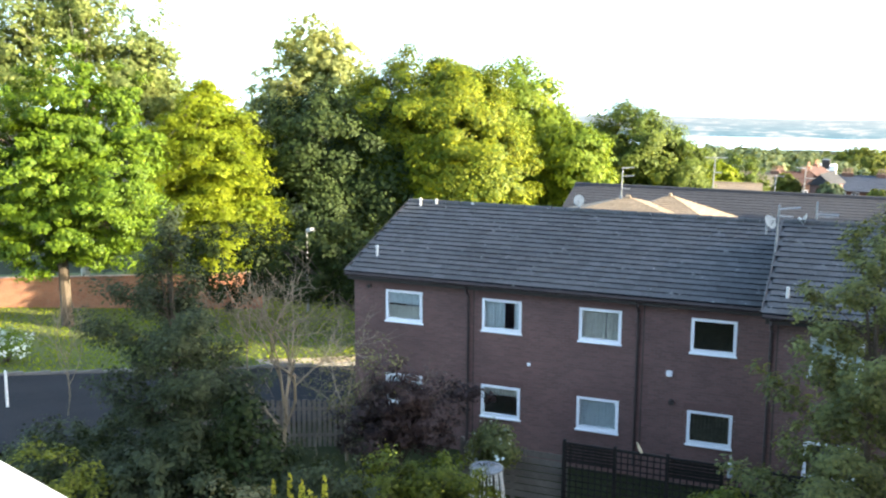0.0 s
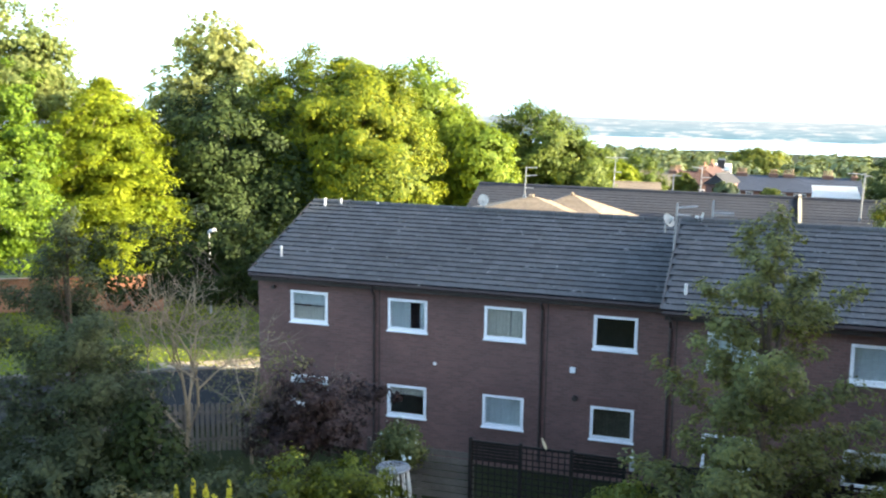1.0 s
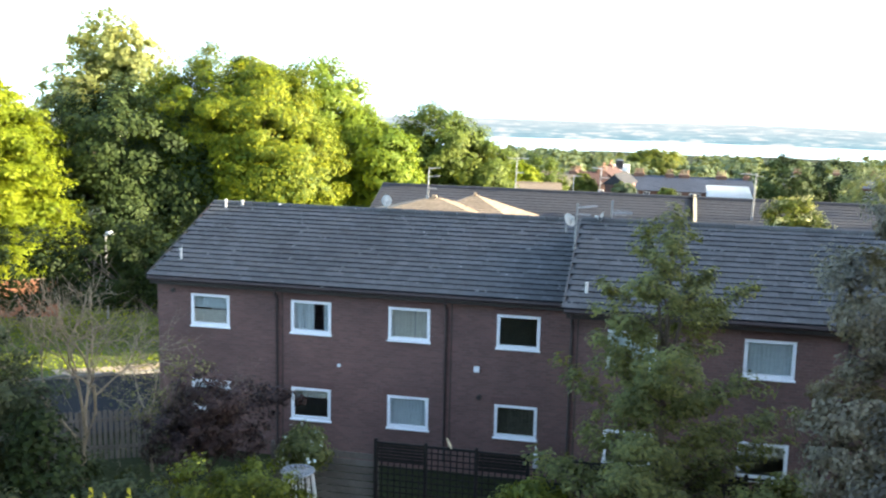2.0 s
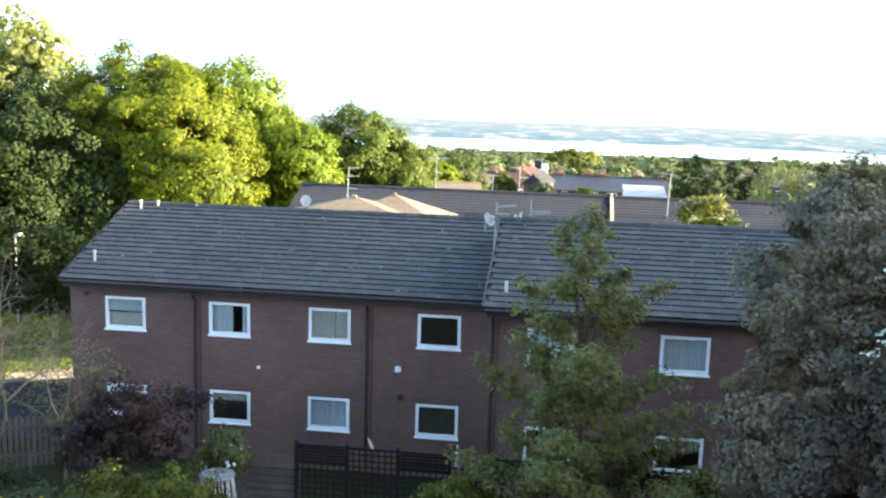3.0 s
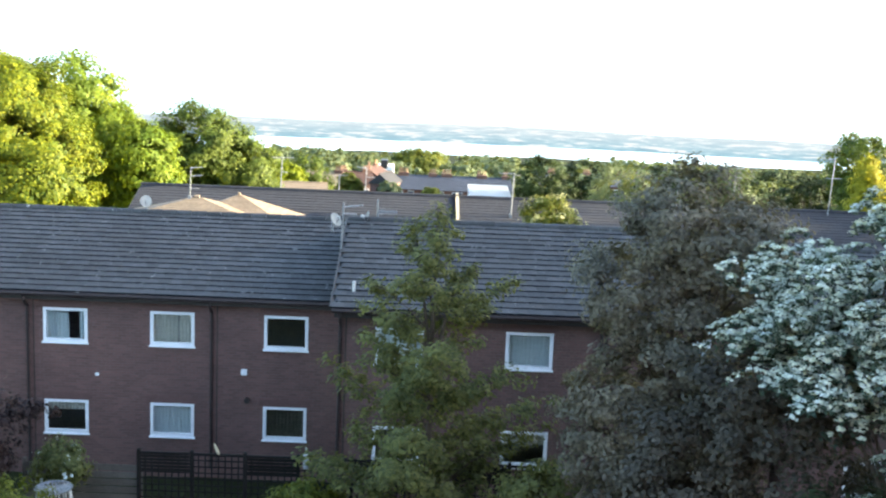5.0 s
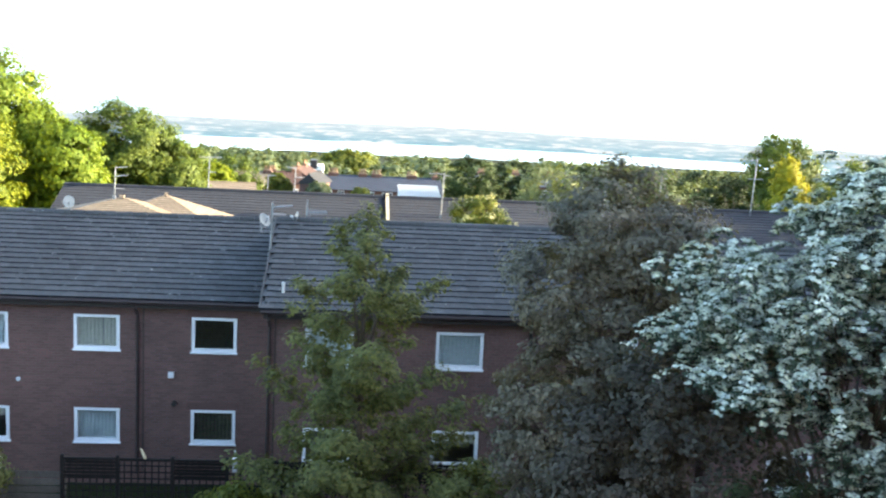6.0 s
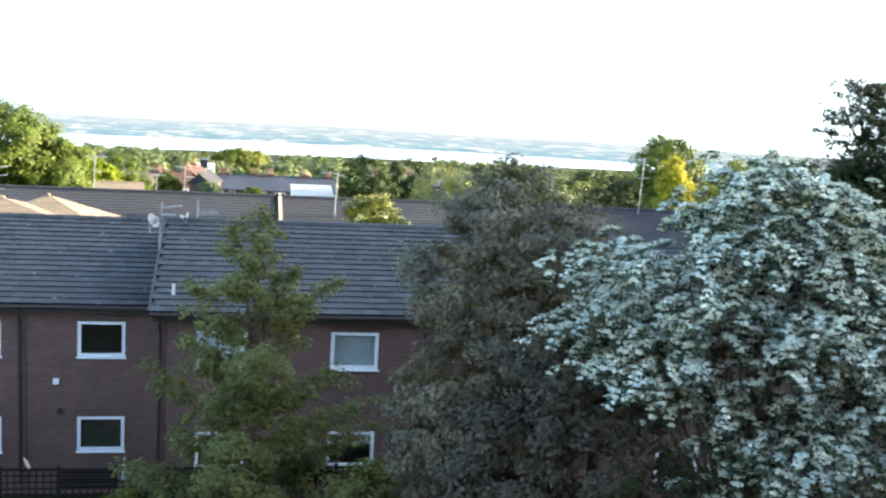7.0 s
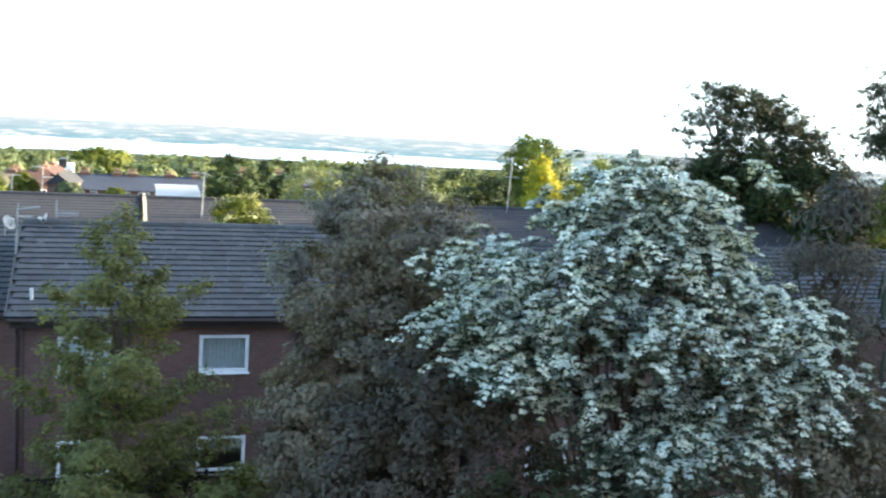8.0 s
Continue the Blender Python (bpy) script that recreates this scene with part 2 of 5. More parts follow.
# Distance haze is mixed into this leaf colour, so it is paler and greyer.
LEAF_FAR_HAZE = leaf_mat("far woodland leaf with haze tint", (0.085, 0.115, 0.06), (0.16, 0.19, 0.10), 0.25, patch=0.05)
LEAF_SILVER = leaf_mat("silvery blue green leaf", (0.03, 0.05, 0.038), (0.09, 0.13, 0.105), 0.3)
PETAL = leaf_mat("white blossom", (0.42, 0.47, 0.47), (0.84, 0.88, 0.88), 0.2, patch=1.2)
PETAL_YELLOW = leaf_mat("yellow blossom", (0.45, 0.42, 0.04), (0.65, 0.60, 0.08), 0.3)


# ---- building blocks ----
def link_bm(name, bm, material, parent=None):
    me = bpy.data.meshes.new(name)
    bm.to_mesh(me)
    bm.free()
    me.materials.append(material)
    ob = new(name, me)
    ob.parent = parent
    return ob


def part(name, bm, material, parent, label=""):
    """Links a bmesh as one mesh object under a thing or a part."""
    ob = link_bm(name, bm, material, parent)
    return tagged(ob, label) if label else ob


def shared(name, mesh, parent, m):
    ob = new(name, mesh)
    ob.parent = parent
    ob.matrix_local = m
    return ob


def thing(name, label, category, group="", kind="", at=(0, 0, 0)):
    ob = new(name)
    ob.location = at
    ob.empty_display_size = 0.2
    return tagged(ob, label, category, group, kind)


def boxes(*list_of, bevel=0.0):
    """A bmesh of axis-aligned blocks x0, x1, y0, y1, z0, z1."""
    bm = bmesh.new()
    for x0, x1, y0, y1, z0, z1 in list_of:
        vs = bmesh.ops.create_cube(bm, size=1)["verts"]
        for v in vs:
            v.co = Vector(((x0 + x1) / 2 + v.co.x * (x1 - x0), (y0 + y1) / 2 + v.co.y * (y1 - y0), (z0 + z1) / 2 + v.co.z * (z1 - z0)))
    if bevel:
        bmesh.ops.bevel(bm, geom=list(bm.edges), offset=bevel, segments=1, affect="EDGES")
    return bm


def tube(bm, points, radii, sides=6):
    rings = []
    for i, p in enumerate(points):
        p = Vector(p)
        d = (Vector(points[min(i + 1, len(points) - 1)]) - Vector(points[max(i - 1, 0)])).normalized()
        a = d.orthogonal().normalized()
        b = d.cross(a)
        rings.append([bm.verts.new(p + radii[i] * (math.cos(k * math.tau / sides) * a + math.sin(k * math.tau / sides) * b)) for k in range(sides)])
    for r0, r1 in zip(rings, rings[1:]):
        # match the closest start so that the tube does not twist
        best = min(range(sides), key=lambda k: (r1[k].co - r0[0].co).length)
        for k in range(sides):
            bm.faces.new((r0[k], r0[(k + 1) % sides], r1[(k + 1 + best) % sides], r1[(k + best) % sides]))
    bm.faces.new(rings[0][::-1])
    bm.faces.new(rings[-1])
    return bm


def rod(p0, p1, r, sides=6):
    return tube(bmesh.new(), [p0, p1], [r, r], sides)


def polar(az, dist, elev=None):
    """Place at an azimuth (degrees from +y to +x) and a plan distance; with elev also the height seen from the eye."""
    a = radians(az)
    z = EYE + dist * math.tan(radians(elev)) if elev is not None else ground_z(dist * math.cos(a))
    return Vector((dist * math.sin(a), dist * math.cos(a), z))


def ground_z(y):
    if y < 26:
        return 0.0
    if y < 38:
        return -1.3 * (y - 26) / 12
    return -1.3 - 0.062 * (y - 38)


# ---- foliage ----
def leaves_mesh(name, P, N, S, rng, material, aspect=0.62):
    """One mesh of folded four-cornered leaves at points P, facing N, of length S."""
    n = len(P)
    N = N / np.maximum(np.linalg.norm(N, axis=1, keepdims=True), 1e-6)
    R = rng.normal(size=(n, 3))
    A = np.cross(N, R)
    A /= np.maximum(np.linalg.norm(A, axis=1, keepdims=True), 1e-6)
    B = np.cross(N, A)
    L, W = (S * 0.5)[:, None], (S * 0.5 * aspect)[:, None]
    V = np.stack([P - A * L, P + B * W + N * W * 0.35, P + A * L, P - B * W + N * W * 0.35], 1).reshape(-1, 3)
    me = bpy.data.meshes.new(name)
    me.vertices.add(4 * n)
    me.vertices.foreach_set("co", V.astype(np.float32).ravel())
    me.loops.add(4 * n)
    me.loops.foreach_set("vertex_index", np.arange(4 * n, dtype=np.int32))
    me.polygons.add(n)
    me.polygons.foreach_set("loop_start", np.arange(0, 4 * n, 4, dtype=np.int32))
    me.polygons.foreach_set("loop_total", np.full(n, 4, dtype=np.int32))
    me.update(calc_edges=True)
    me.materials.append(material)
    return me


def unit(rng, n):
    d = rng.normal(size=(n, 3))
    return d / np.linalg.norm(d, axis=1, keepdims=True)


def clumps_in(rng, lobes, count, inner=0.55, lump=0.2):
    """Clump centres in the shells of ellipsoid lobes (x, y, z, rx, ry, rz), with an uneven outline."""
    size = np.array([lb[3] * lb[5] for lb in lobes])
    pick = rng.choice(len(lobes), count, p=size / size.sum())
    L = np.array(lobes)[pick]
    d = unit(rng, count)
    wob = np.array([noise.noise(Vector(v) * 2.3 + Vector((17.0 * k, 3.1, 0))) for v, k in zip(d, pick)])
    r = (inner + (1 - inner) * rng.random(count) ** 0.6) * (1 + lump * wob)
    return L[:, :3] + d * L[:, 3:6] * r[:, None], d


def cone_clumps(rng, x, y, z0, z1, radius, count, power=1.0, tiers=0, inner=0.35):
    """Clump centres of a tapering crown, optionally gathered in tiers of branches."""
    h = rng.random(count) ** 1.25
    if tiers:
        h = np.clip((np.floor(h * tiers) + 0.5 + rng.normal(0, 0.17, count)) / tiers, 0, 1)
    a = rng.random(count) * math.tau
    wob = 1 + 0.28 * np.sin(3 * a + 9 * h) * np.cos(7 * h + a)
    r = radius * (1 - h) ** power * (inner + (1 - inner) * np.sqrt(rng.random(count))) * wob + 0.08
    C = np.stack([x + r * np.cos(a), y + r * np.sin(a), z0 + h * (z1 - z0)], 1)
    return C, np.stack([np.cos(a), np.sin(a), np.full(count, 0.35)], 1)


def leaf_cloud(rng, C, D, clump_r, per, size, flat=0.75, up=0.35, fill=0.5):
    """Leaves round each clump centre, mostly facing outwards and upwards."""
    n = len(C)
    scale = clump_r * (0.65 + 0.7 * rng.random(n))
    d = unit(rng, n * per)
    C2, D2, s2 = np.repeat(C, per, 0), np.repeat(D, per, 0), np.repeat(scale, per)
    r = (rng.random(n * per) ** fill)[:, None]
    P = C2 + d * s2[:, None] * r * np.array([1, 1, flat])
    N = 0.65 * d + 0.9 * D2 + np.array([0, 0, up]) + 0.3 * rng.normal(size=d.shape)
    S = size * (0.6 + 0.8 * rng.random(n * per))
    return P, N, S


def limbs(rng, base, fork_z, targets, trunk_r, twigs=2):
    """A tapered trunk with bent limbs reaching to the targets."""
    bm = bmesh.new()
    base = Vector(base)
    fork = Vector((base.x + rng.normal() * 0.1, base.y + rng.normal() * 0.1, fork_z))
    top = Vector(np.mean(np.array(targets), 0))
    top.z = max(t[2] for t in targets) * 0.75 + fork_z * 0.25
    tube(bm, [base - Vector((0, 0, 0.3)), base + Vector((0, 0, 0.25)), base.lerp(fork, 0.5), fork, fork.lerp(top, 0.55), top],
         [trunk_r * 1.5, trunk_r * 1.08, trunk_r * 0.95, trunk_r * 0.85, trunk_r * 0.45, trunk_r * 0.12], 8)
    for t in targets:
        t = Vector(t)
        s = fork.lerp(top, rng.random() * 0.5)
        mid = s.lerp(t, 0.5) + Vector((rng.normal() * 0.1, rng.normal() * 0.1, 0.12 * (t - s).length))
        r = trunk_r * (0.28 + 0.2 * rng.random())
        tube(bm, [s, s.lerp(mid, 0.5), mid, t], [r, r * 0.8, r * 0.55, r * 0.15], 5)
        for _ in range(twigs):
            e = mid.lerp(t, rng.random()) + Vector(rng.normal(size=3)) * min(0.5, 0.12 * (t - s).length)
            tube(bm, [mid, mid.lerp(e, 0.5) + Vector((0, 0, 0.1)), e], [r * 0.4, r * 0.28, r * 0.06], 4)
    return bm


def tree(name, label, base, fork_z, C, D, leaf, clump_r, per, size, trunk_r, seed, bark=None, category="tree", extra=None, flat=0.75, limb_count=9, group="", aspect=0.62, up=0.35, fill=0.5):
    rng = np.random.default_rng(seed)
    top = thing(name, label, category, group)
    targets = [tuple(C[i]) for i in rng.choice(len(C), min(limb_count, len(C)), replace=False)]
    part("trunk", limbs(rng, base, fork_z, targets, trunk_r), bark or BARK, top)
    P, N, S = leaf_cloud(rng, C, D, clump_r, per, size, flat, up, fill)
    ob = new("crown", leaves_mesh("crown", P, N, S, rng, leaf, aspect))
    ob.parent = top
    if extra:
        nm, material, share, per2, size2, lift2, lab = extra
        keep = rng.random(len(C)) < share
        P, N, S = leaf_cloud(rng, C[keep] + D[keep] * clump_r * 0.35 + np.array([0, 0, lift2]), D[keep], clump_r, per2, size2, 0.5, 1.0)
        ob = new(nm, leaves_mesh(nm, P, N, S, rng, material, 0.9))
        ob.parent = top
        tagged(ob, lab)
    return top


def limbed(name, label, at, top_z, low_z, half_width, count, leaf, seed, clump_r, per, size, trunk_r, rise=0.45, droop=0.35, leaders=1, spread=0.3, step=0.45, bark=None, category="tree", aspect=0.5, flat=0.5, up=0.5, group="", ragged=0.42):
    """A tree of separate boughs round a leader; foliage lies along each bough. half_width(drop) gives the reach below the top."""
    rng = np.random.default_rng(seed)
    top = thing(name, label, category, group)
    wood = bmesh.new()
    base, tip = Vector(at), Vector((at[0], at[1], top_z))
    height = top_z - base.z
    tube(wood, [base - Vector((0, 0, 0.3)), base.lerp(tip, 0.3), base.lerp(tip, 0.7), tip], [trunk_r * 1.3, trunk_r, trunk_r * 0.5, trunk_r * 0.08], 8)
    C, D = [], []
    for k in range(1, leaders):
        a = 2.1 * k + 0.3
        off = half_width(0.14 * height)
        e = Vector((at[0] + off * 0.6 * math.cos(a), at[1] + off * 0.5 * math.sin(a), top_z - 0.05 * height * k))
        tube(wood, [base.lerp(tip, 0.6), base.lerp(tip, 0.75).lerp(e, 0.55), e], [trunk_r * 0.5, trunk_r * 0.35, trunk_r * 0.06], 6)
        for f in (0.55, 0.7, 0.82, 0.92, 1.0):
            C.append(base.lerp(tip, 0.75).lerp(e, f)); D.append(Vector((0.3 * math.cos(a), 0.3 * math.sin(a), 0.7)))
    for f in np.linspace(0.0, 0.16, 6):
        C.append(tip - Vector((0, 0, f * height))); D.append(Vector((0, 0, 0.8)))
    for k in range(count):
        drop = (top_z - low_z) * ((k + 0.6) / count) ** 0.85
        a = k * 2.39996 + 0.5 * rng.normal()
        reach = half_width(drop) * (0.93 - 0.5 * ragged + ragged * rng.random())
        out, side = Vector((math.cos(a), math.sin(a), 0)), Vector((-math.sin(a), math.cos(a), 0))
        sag = droop * (0.6 + 0.8 * rng.random())
        z_tip = top_z - drop
        s0 = Vector((at[0], at[1], max(z_tip - (rise - sag) * reach, base.z + 0.3)))
        point = lambda f: s0 + out * reach * f + Vector((0, 0, (rise * f - sag * f * f) * reach))
        r = trunk_r * (0.14 + 0.22 * drop / (top_z - low_z))
        tube(wood, [point(0), point(0.35), point(0.7), point(1.0)], [r, r * 0.75, r * 0.45, r * 0.1], 5)
        n = max(2, int(reach / step))
        for j in range(n):
            f = 0.28 + 0.72 * (j + rng.random() * 0.7) / n
            wide = spread * reach * (1.15 - f)
            for q in ((0.0,) if wide < 0.5 * step else (-1.0, 0.0, 1.0)):
                C.append(point(f) + side * q * wide * (0.5 + 0.7 * rng.random()) + Vector((0, 0, -0.2 * abs(q) * wide + 0.06 * rng.normal())))
                D.append(out * 0.5 + side * 0.3 * q + Vector((0, 0, 0.4)))
    part("trunk", wood, bark or BARK, top)
    C, D = np.array([tuple(c) for c in C]), np.array([tuple(d) for d in D])
    P, N, S = leaf_cloud(rng, C, D, clump_r, per, size, flat, up)
    ob = new("crown", leaves_mesh("crown", P, N, S, rng, leaf, aspect))
    ob.parent = top
    return top


def reach_to(width, scale):
    return lambda drop: width * (1 - math.exp(-drop / scale)) + 0.05


def drooping(rng, C, D, length, steps):
    """Points along short arching twigs that start at C and hang outwards."""
    flatD = D * np.array([1, 1, 0]) + 0.7 * rng.normal(size=D.shape) * np.array([1, 1, 0])
    flatD /= np.maximum(np.linalg.norm(flatD, axis=1, keepdims=True), 1e-6)
    ln = length * (0.5 + 0.9 * rng.random(len(C)))[:, None]
    P = [C + flatD * ln * f + np.array([0, 0, 1.0]) * ln * (0.35 * f - 0.75 * f * f) for f in np.linspace(0.05, 1.0, steps)]
    N = [0.7 * flatD * f + np.array([0, 0, 0.75]) for f in np.linspace(0.05, 1.0, steps)]
    return np.concatenate(P), np.concatenate(N)


# ---- setting: ground, yard, lawn, river, far bank ----
def polar_sheet(name, rings, sectors, height, material, a0=0.0, a1=360.0):
    bm = bmesh.new()
    rows = []
    for r in rings:
        rows.append([bm.verts.new((r * math.sin(radians(a0 + (a1 - a0) * k / sectors)), r * math.cos(radians(a0 + (a1 - a0) * k / sectors)), 0)) for k in range(sectors + 1)])
    for row in rows:
        for v in row:
            v.co.z = height(v.co.x, v.co.y)
    for r0, r1 in zip(rows, rows[1:]):
        for k in range(sectors):
            bm.faces.new((r0[k], r0[k + 1], r1[k + 1], r1[k]))
    ob = link_bm(name, bm, material)
    for p in ob.data.polygons:
        p.use_smooth = True
    return ob


GROUND_RINGS = [0.02, 4, 8, 12, 16, 19, 22, 24, 26, 28, 30, 32, 34, 36, 38, 40, 43, 46, 50, 55, 60, 70, 80, 100, 130, 170, 220, 300, 400, 550, 750, 1000, 1330]


def rough_ground(x, y):
    d = math.hypot(x, y)
    bumpy = 0.10 * noise.noise(Vector((x * 0.35, y * 0.35, 0))) if d < 30 else 0.0
    far = 2.5 * noise.noise(Vector((x * 0.01, y * 0.01, 5))) * min(1, max(0, (d - 120) / 200))
    return ground_z(y) + bumpy - 0.08 + far


tagged(polar_sheet("ground", GROUND_RINGS, 120, rough_ground, GROUND), "dark rough garden ground falling towards the river", "ground", kind="structure")
tagged(polar_sheet("water", [1250, 1400, 1550, 1800], 100, lambda x, y: -91.0, WATER, -75, 75), "wide silver river shining under a white sky", "river", kind="structure")


def bank_height(x, y):
    d = math.hypot(x, y)
    a = math.degrees(math.atan2(x, y))
    k = max(0.0, (d - 1740) / 260)
    crest = 21.0 + 2.5 * noise.noise(Vector((a * 0.12, 0, 0))) + 1.0 * noise.noise(Vector((a * 0.9, 0, 3)))
    return -92.0 + crest * min(1, k) ** 0.7 - 0.04 * max(0, a - 5)


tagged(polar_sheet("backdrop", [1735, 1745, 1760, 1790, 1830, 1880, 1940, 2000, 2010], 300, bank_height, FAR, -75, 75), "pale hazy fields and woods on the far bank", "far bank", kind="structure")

KERB_AT, KERB_U, KERB_V = Vector((-32.0, 25.0, 0)), Vector((0.70, 0.714, 0)), Vector((-0.714, 0.70, 0))


def yard_point(u, v, lift):
    p = KERB_AT + KERB_U * u + KERB_V * v
    return Vector((p.x, p.y, ground_z(p.y) + lift))


def yard_sheet(name, u0, u1, v0, v1, lift, material, step=1.0):
    bm = bmesh.new()
    nu, nv = max(1, round((u1 - u0) / step)), max(1, round((v1 - v0) / step))
    g = [[bm.verts.new(yard_point(u0 + (u1 - u0) * i / nu, v0 + (v1 - v0) * j / nv, lift)) for j in range(nv + 1)] for i in range(nu + 1)]
    for i in range(nu):
        for j in range(nv):
            bm.faces.new((g[i][j], g[i + 1][j], g[i + 1][j + 1], g[i][j + 1]))
    return link_bm(name, bm, material)


tagged(yard_sheet("road", -14, 19, -9, 0, 0.06, ASPHALT), "shaded grey asphalt yard beside the lawn", "yard", kind="structure")
tagged(yard_sheet("lawn", -14, 40, 0.15, 30, 0.10, LAWN), "short sunlit lawn with long tree shadows", "lawn", kind="structure")
tagged(yard_sheet("pavement", 14, 30, 0.3, 1.6, 0.125, PAVING), "narrow sandy footpath along the lawn", "path", kind="structure")
kerb = tagged(thing("kerb", "weathered concrete kerb between yard and lawn", "kerb"), kind="structure")
kerb_bm = boxes((-0.45, 0.45, -0.07, 0.07, -0.12, 0.13), bevel=0.012)
kerb_mesh = bpy.data.meshes.new("kerb_stone")
kerb_bm.to_mesh(kerb_mesh)
kerb_mesh.materials.append(CONCRETE)
for k in range(36):
    p = yard_point(-12 + 0.92 * k, 0.05, 0.05)
    shared("kerb_stone", kerb_mesh, kerb, Matrix.Translation(p) @ Matrix.Rotation(math.atan2(KERB_U.y, KERB_U.x), 4, "Z"))

rng = np.random.default_rng(5)
gu, gv = rng.random(16000) * 40 - 6, 0.3 + 17 * rng.random(16000)
GP = np.array([yard_point(u, v, 0.14) for u, v in zip(gu, gv)])
GN = rng.normal(size=GP.shape) * np.array([1, 1, 0.25])
tagged(new("grass", leaves_mesh("grass", GP, GN, 0.10 + 0.10 * rng.random(16000), rng, LEAF_GOLD, 0.35)), "short tufts of grass on the lawn", "grass", kind="stuff")


# ---- the window in which the camera stands, and its house ----
home = tagged(thing("wall_home", "plain brick wall with an open window opening", "wall"), kind="structure")
home.matrix_world = pose(0, 0, 0, 0, 0, -20)


def wall_sheet(x0, x1, z0, z1, y, thick, holes):
    """A wall of real thickness with openings through it."""
    xs = sorted({x0, x1, *[h[0] for h in holes], *[h[1] for h in holes]})
    zs = sorted({z0, z1, *[h[2] for h in holes], *[h[3] for h in holes]})
    solid = lambda i, j: 0 <= i < len(xs) - 1 and 0 <= j < len(zs) - 1 and not any(h[0] <= (xs[i] + xs[i + 1]) / 2 <= h[1] and h[2] <= (zs[j] + zs[j + 1]) / 2 <= h[3] for h in holes)
    bm = bmesh.new()
    made = {}

    def v(x, yy, z):
        key = (round(x, 4), round(yy, 4), round(z, 4))
        if key not in made:
            made[key] = bm.verts.new(key)
        return made[key]
    for i in range(len(xs) - 1):
        for j in range(len(zs) - 1):
            if not solid(i, j):
                continue
            a, b, c, d = xs[i], xs[i + 1], zs[j], zs[j + 1]
            bm.faces.new((v(a, y, c), v(b, y, c), v(b, y, d), v(a, y, d)))
            bm.faces.new((v(a, y + thick, d), v(b, y + thick, d), v(b, y + thick, c), v(a, y + thick, c)))
            for ok, p, q in ((solid(i - 1, j), (a, d), (a, c)), (solid(i + 1, j), (b, c), (b, d)), (solid(i, j - 1), (a, c), (b, c)), (solid(i, j + 1), (b, d), (a, d))):
                if not ok:
                    bm.faces.new((v(p[0], y, p[1]), v(p[0], y + thick, p[1]), v(q[0], y + thick, q[1]), v(q[0], y, q[1])))
    bmesh.ops.recalc_face_normals(bm, faces=bm.faces)
    return bm


part("brick_wall", wall_sheet(-9, 12, 0, 12.9, 0.2, -0.3, [(-0.85, 1.05, 10.66, 12.1)]), BRICK, home)
part("brick_wall", boxes((-9, -8.7, -10, -0.11, 0, 12.9), (11.7, 12, -10, -0.11, 0, 12.9), (-9, 12, -10.3, -10, 0, 12.9)), BRICK, home)
part("flat_roof", boxes((-9.2, 12.2, -10.5, 0.4, 12.9, 13.15)), CONCRETE, home)
part("window_sill", boxes((-1.0, 1.15, 0.0, 0.346, 10.655, 10.70), bevel=0.008), UPVC, home, "white plastic window sill")
# Out of view, added only to keep the low sun off gardens and roofs.
sun_blocker = tagged(thing("wall_sun_blocker", "unseen brick blocks added to shade the gardens and roofs", "wall"), kind="structure")
part("brick_wall", boxes((29.5, 40, 3, 22.6, 0, 18.5)), BRICK, sun_blocker)
part("brick_wall", boxes((40.02, 52, 3, 39.5, 0, 20.0)), BRICK, sun_blocker)


# ---- brick terrace with tiled roofs ----
def tile_mesh():
    """One interlocking tile: two shallow rolls, thick lower edge. Local x along the course, y up the slope."""
    bm = bmesh.new()
    w, ln, th = 0.322, 0.40, 0.028
    prof = [(0.0, -0.004), (0.012, 0.003), (0.10, 0.006), (0.22, 0.006), (w - 0.012, 0.003), (w, -0.004)]
    rows = []
    for y, lift in ((0.0, th + 0.016), (ln, th - 0.022)):
        rows.append([bm.verts.new((x - w / 2, y, z + lift)) for x, z in prof])
    low = [bm.verts.new((-w / 2, 0, 0.0)), bm.verts.new((w / 2, 0, 0.0))]
    for k in range(len(prof) - 1):
        bm.faces.new((rows[0][k], rows[0][k + 1], rows[1][k + 1], rows[1][k]))
    bm.faces.new([low[0], low[1]] + rows[0][::-1])
    me = bpy.data.meshes.new("roof_tile")
    bm.to_mesh(me)
    bm.free()
    me.materials.append(TILE)
    me.materials.append(TILE_EDGE_SHADE)
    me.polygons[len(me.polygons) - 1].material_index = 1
    return me


TILE_MESH = tile_mesh()
TILES_LATER = []


def tiled_slope(roof, x0, x1, eave, ridge, singles):
    """Remembers the courses of one slope; they are laid at the end of the file."""
    TILES_LATER.append((roof, x0, x1, Vector(eave), Vector(ridge), singles))


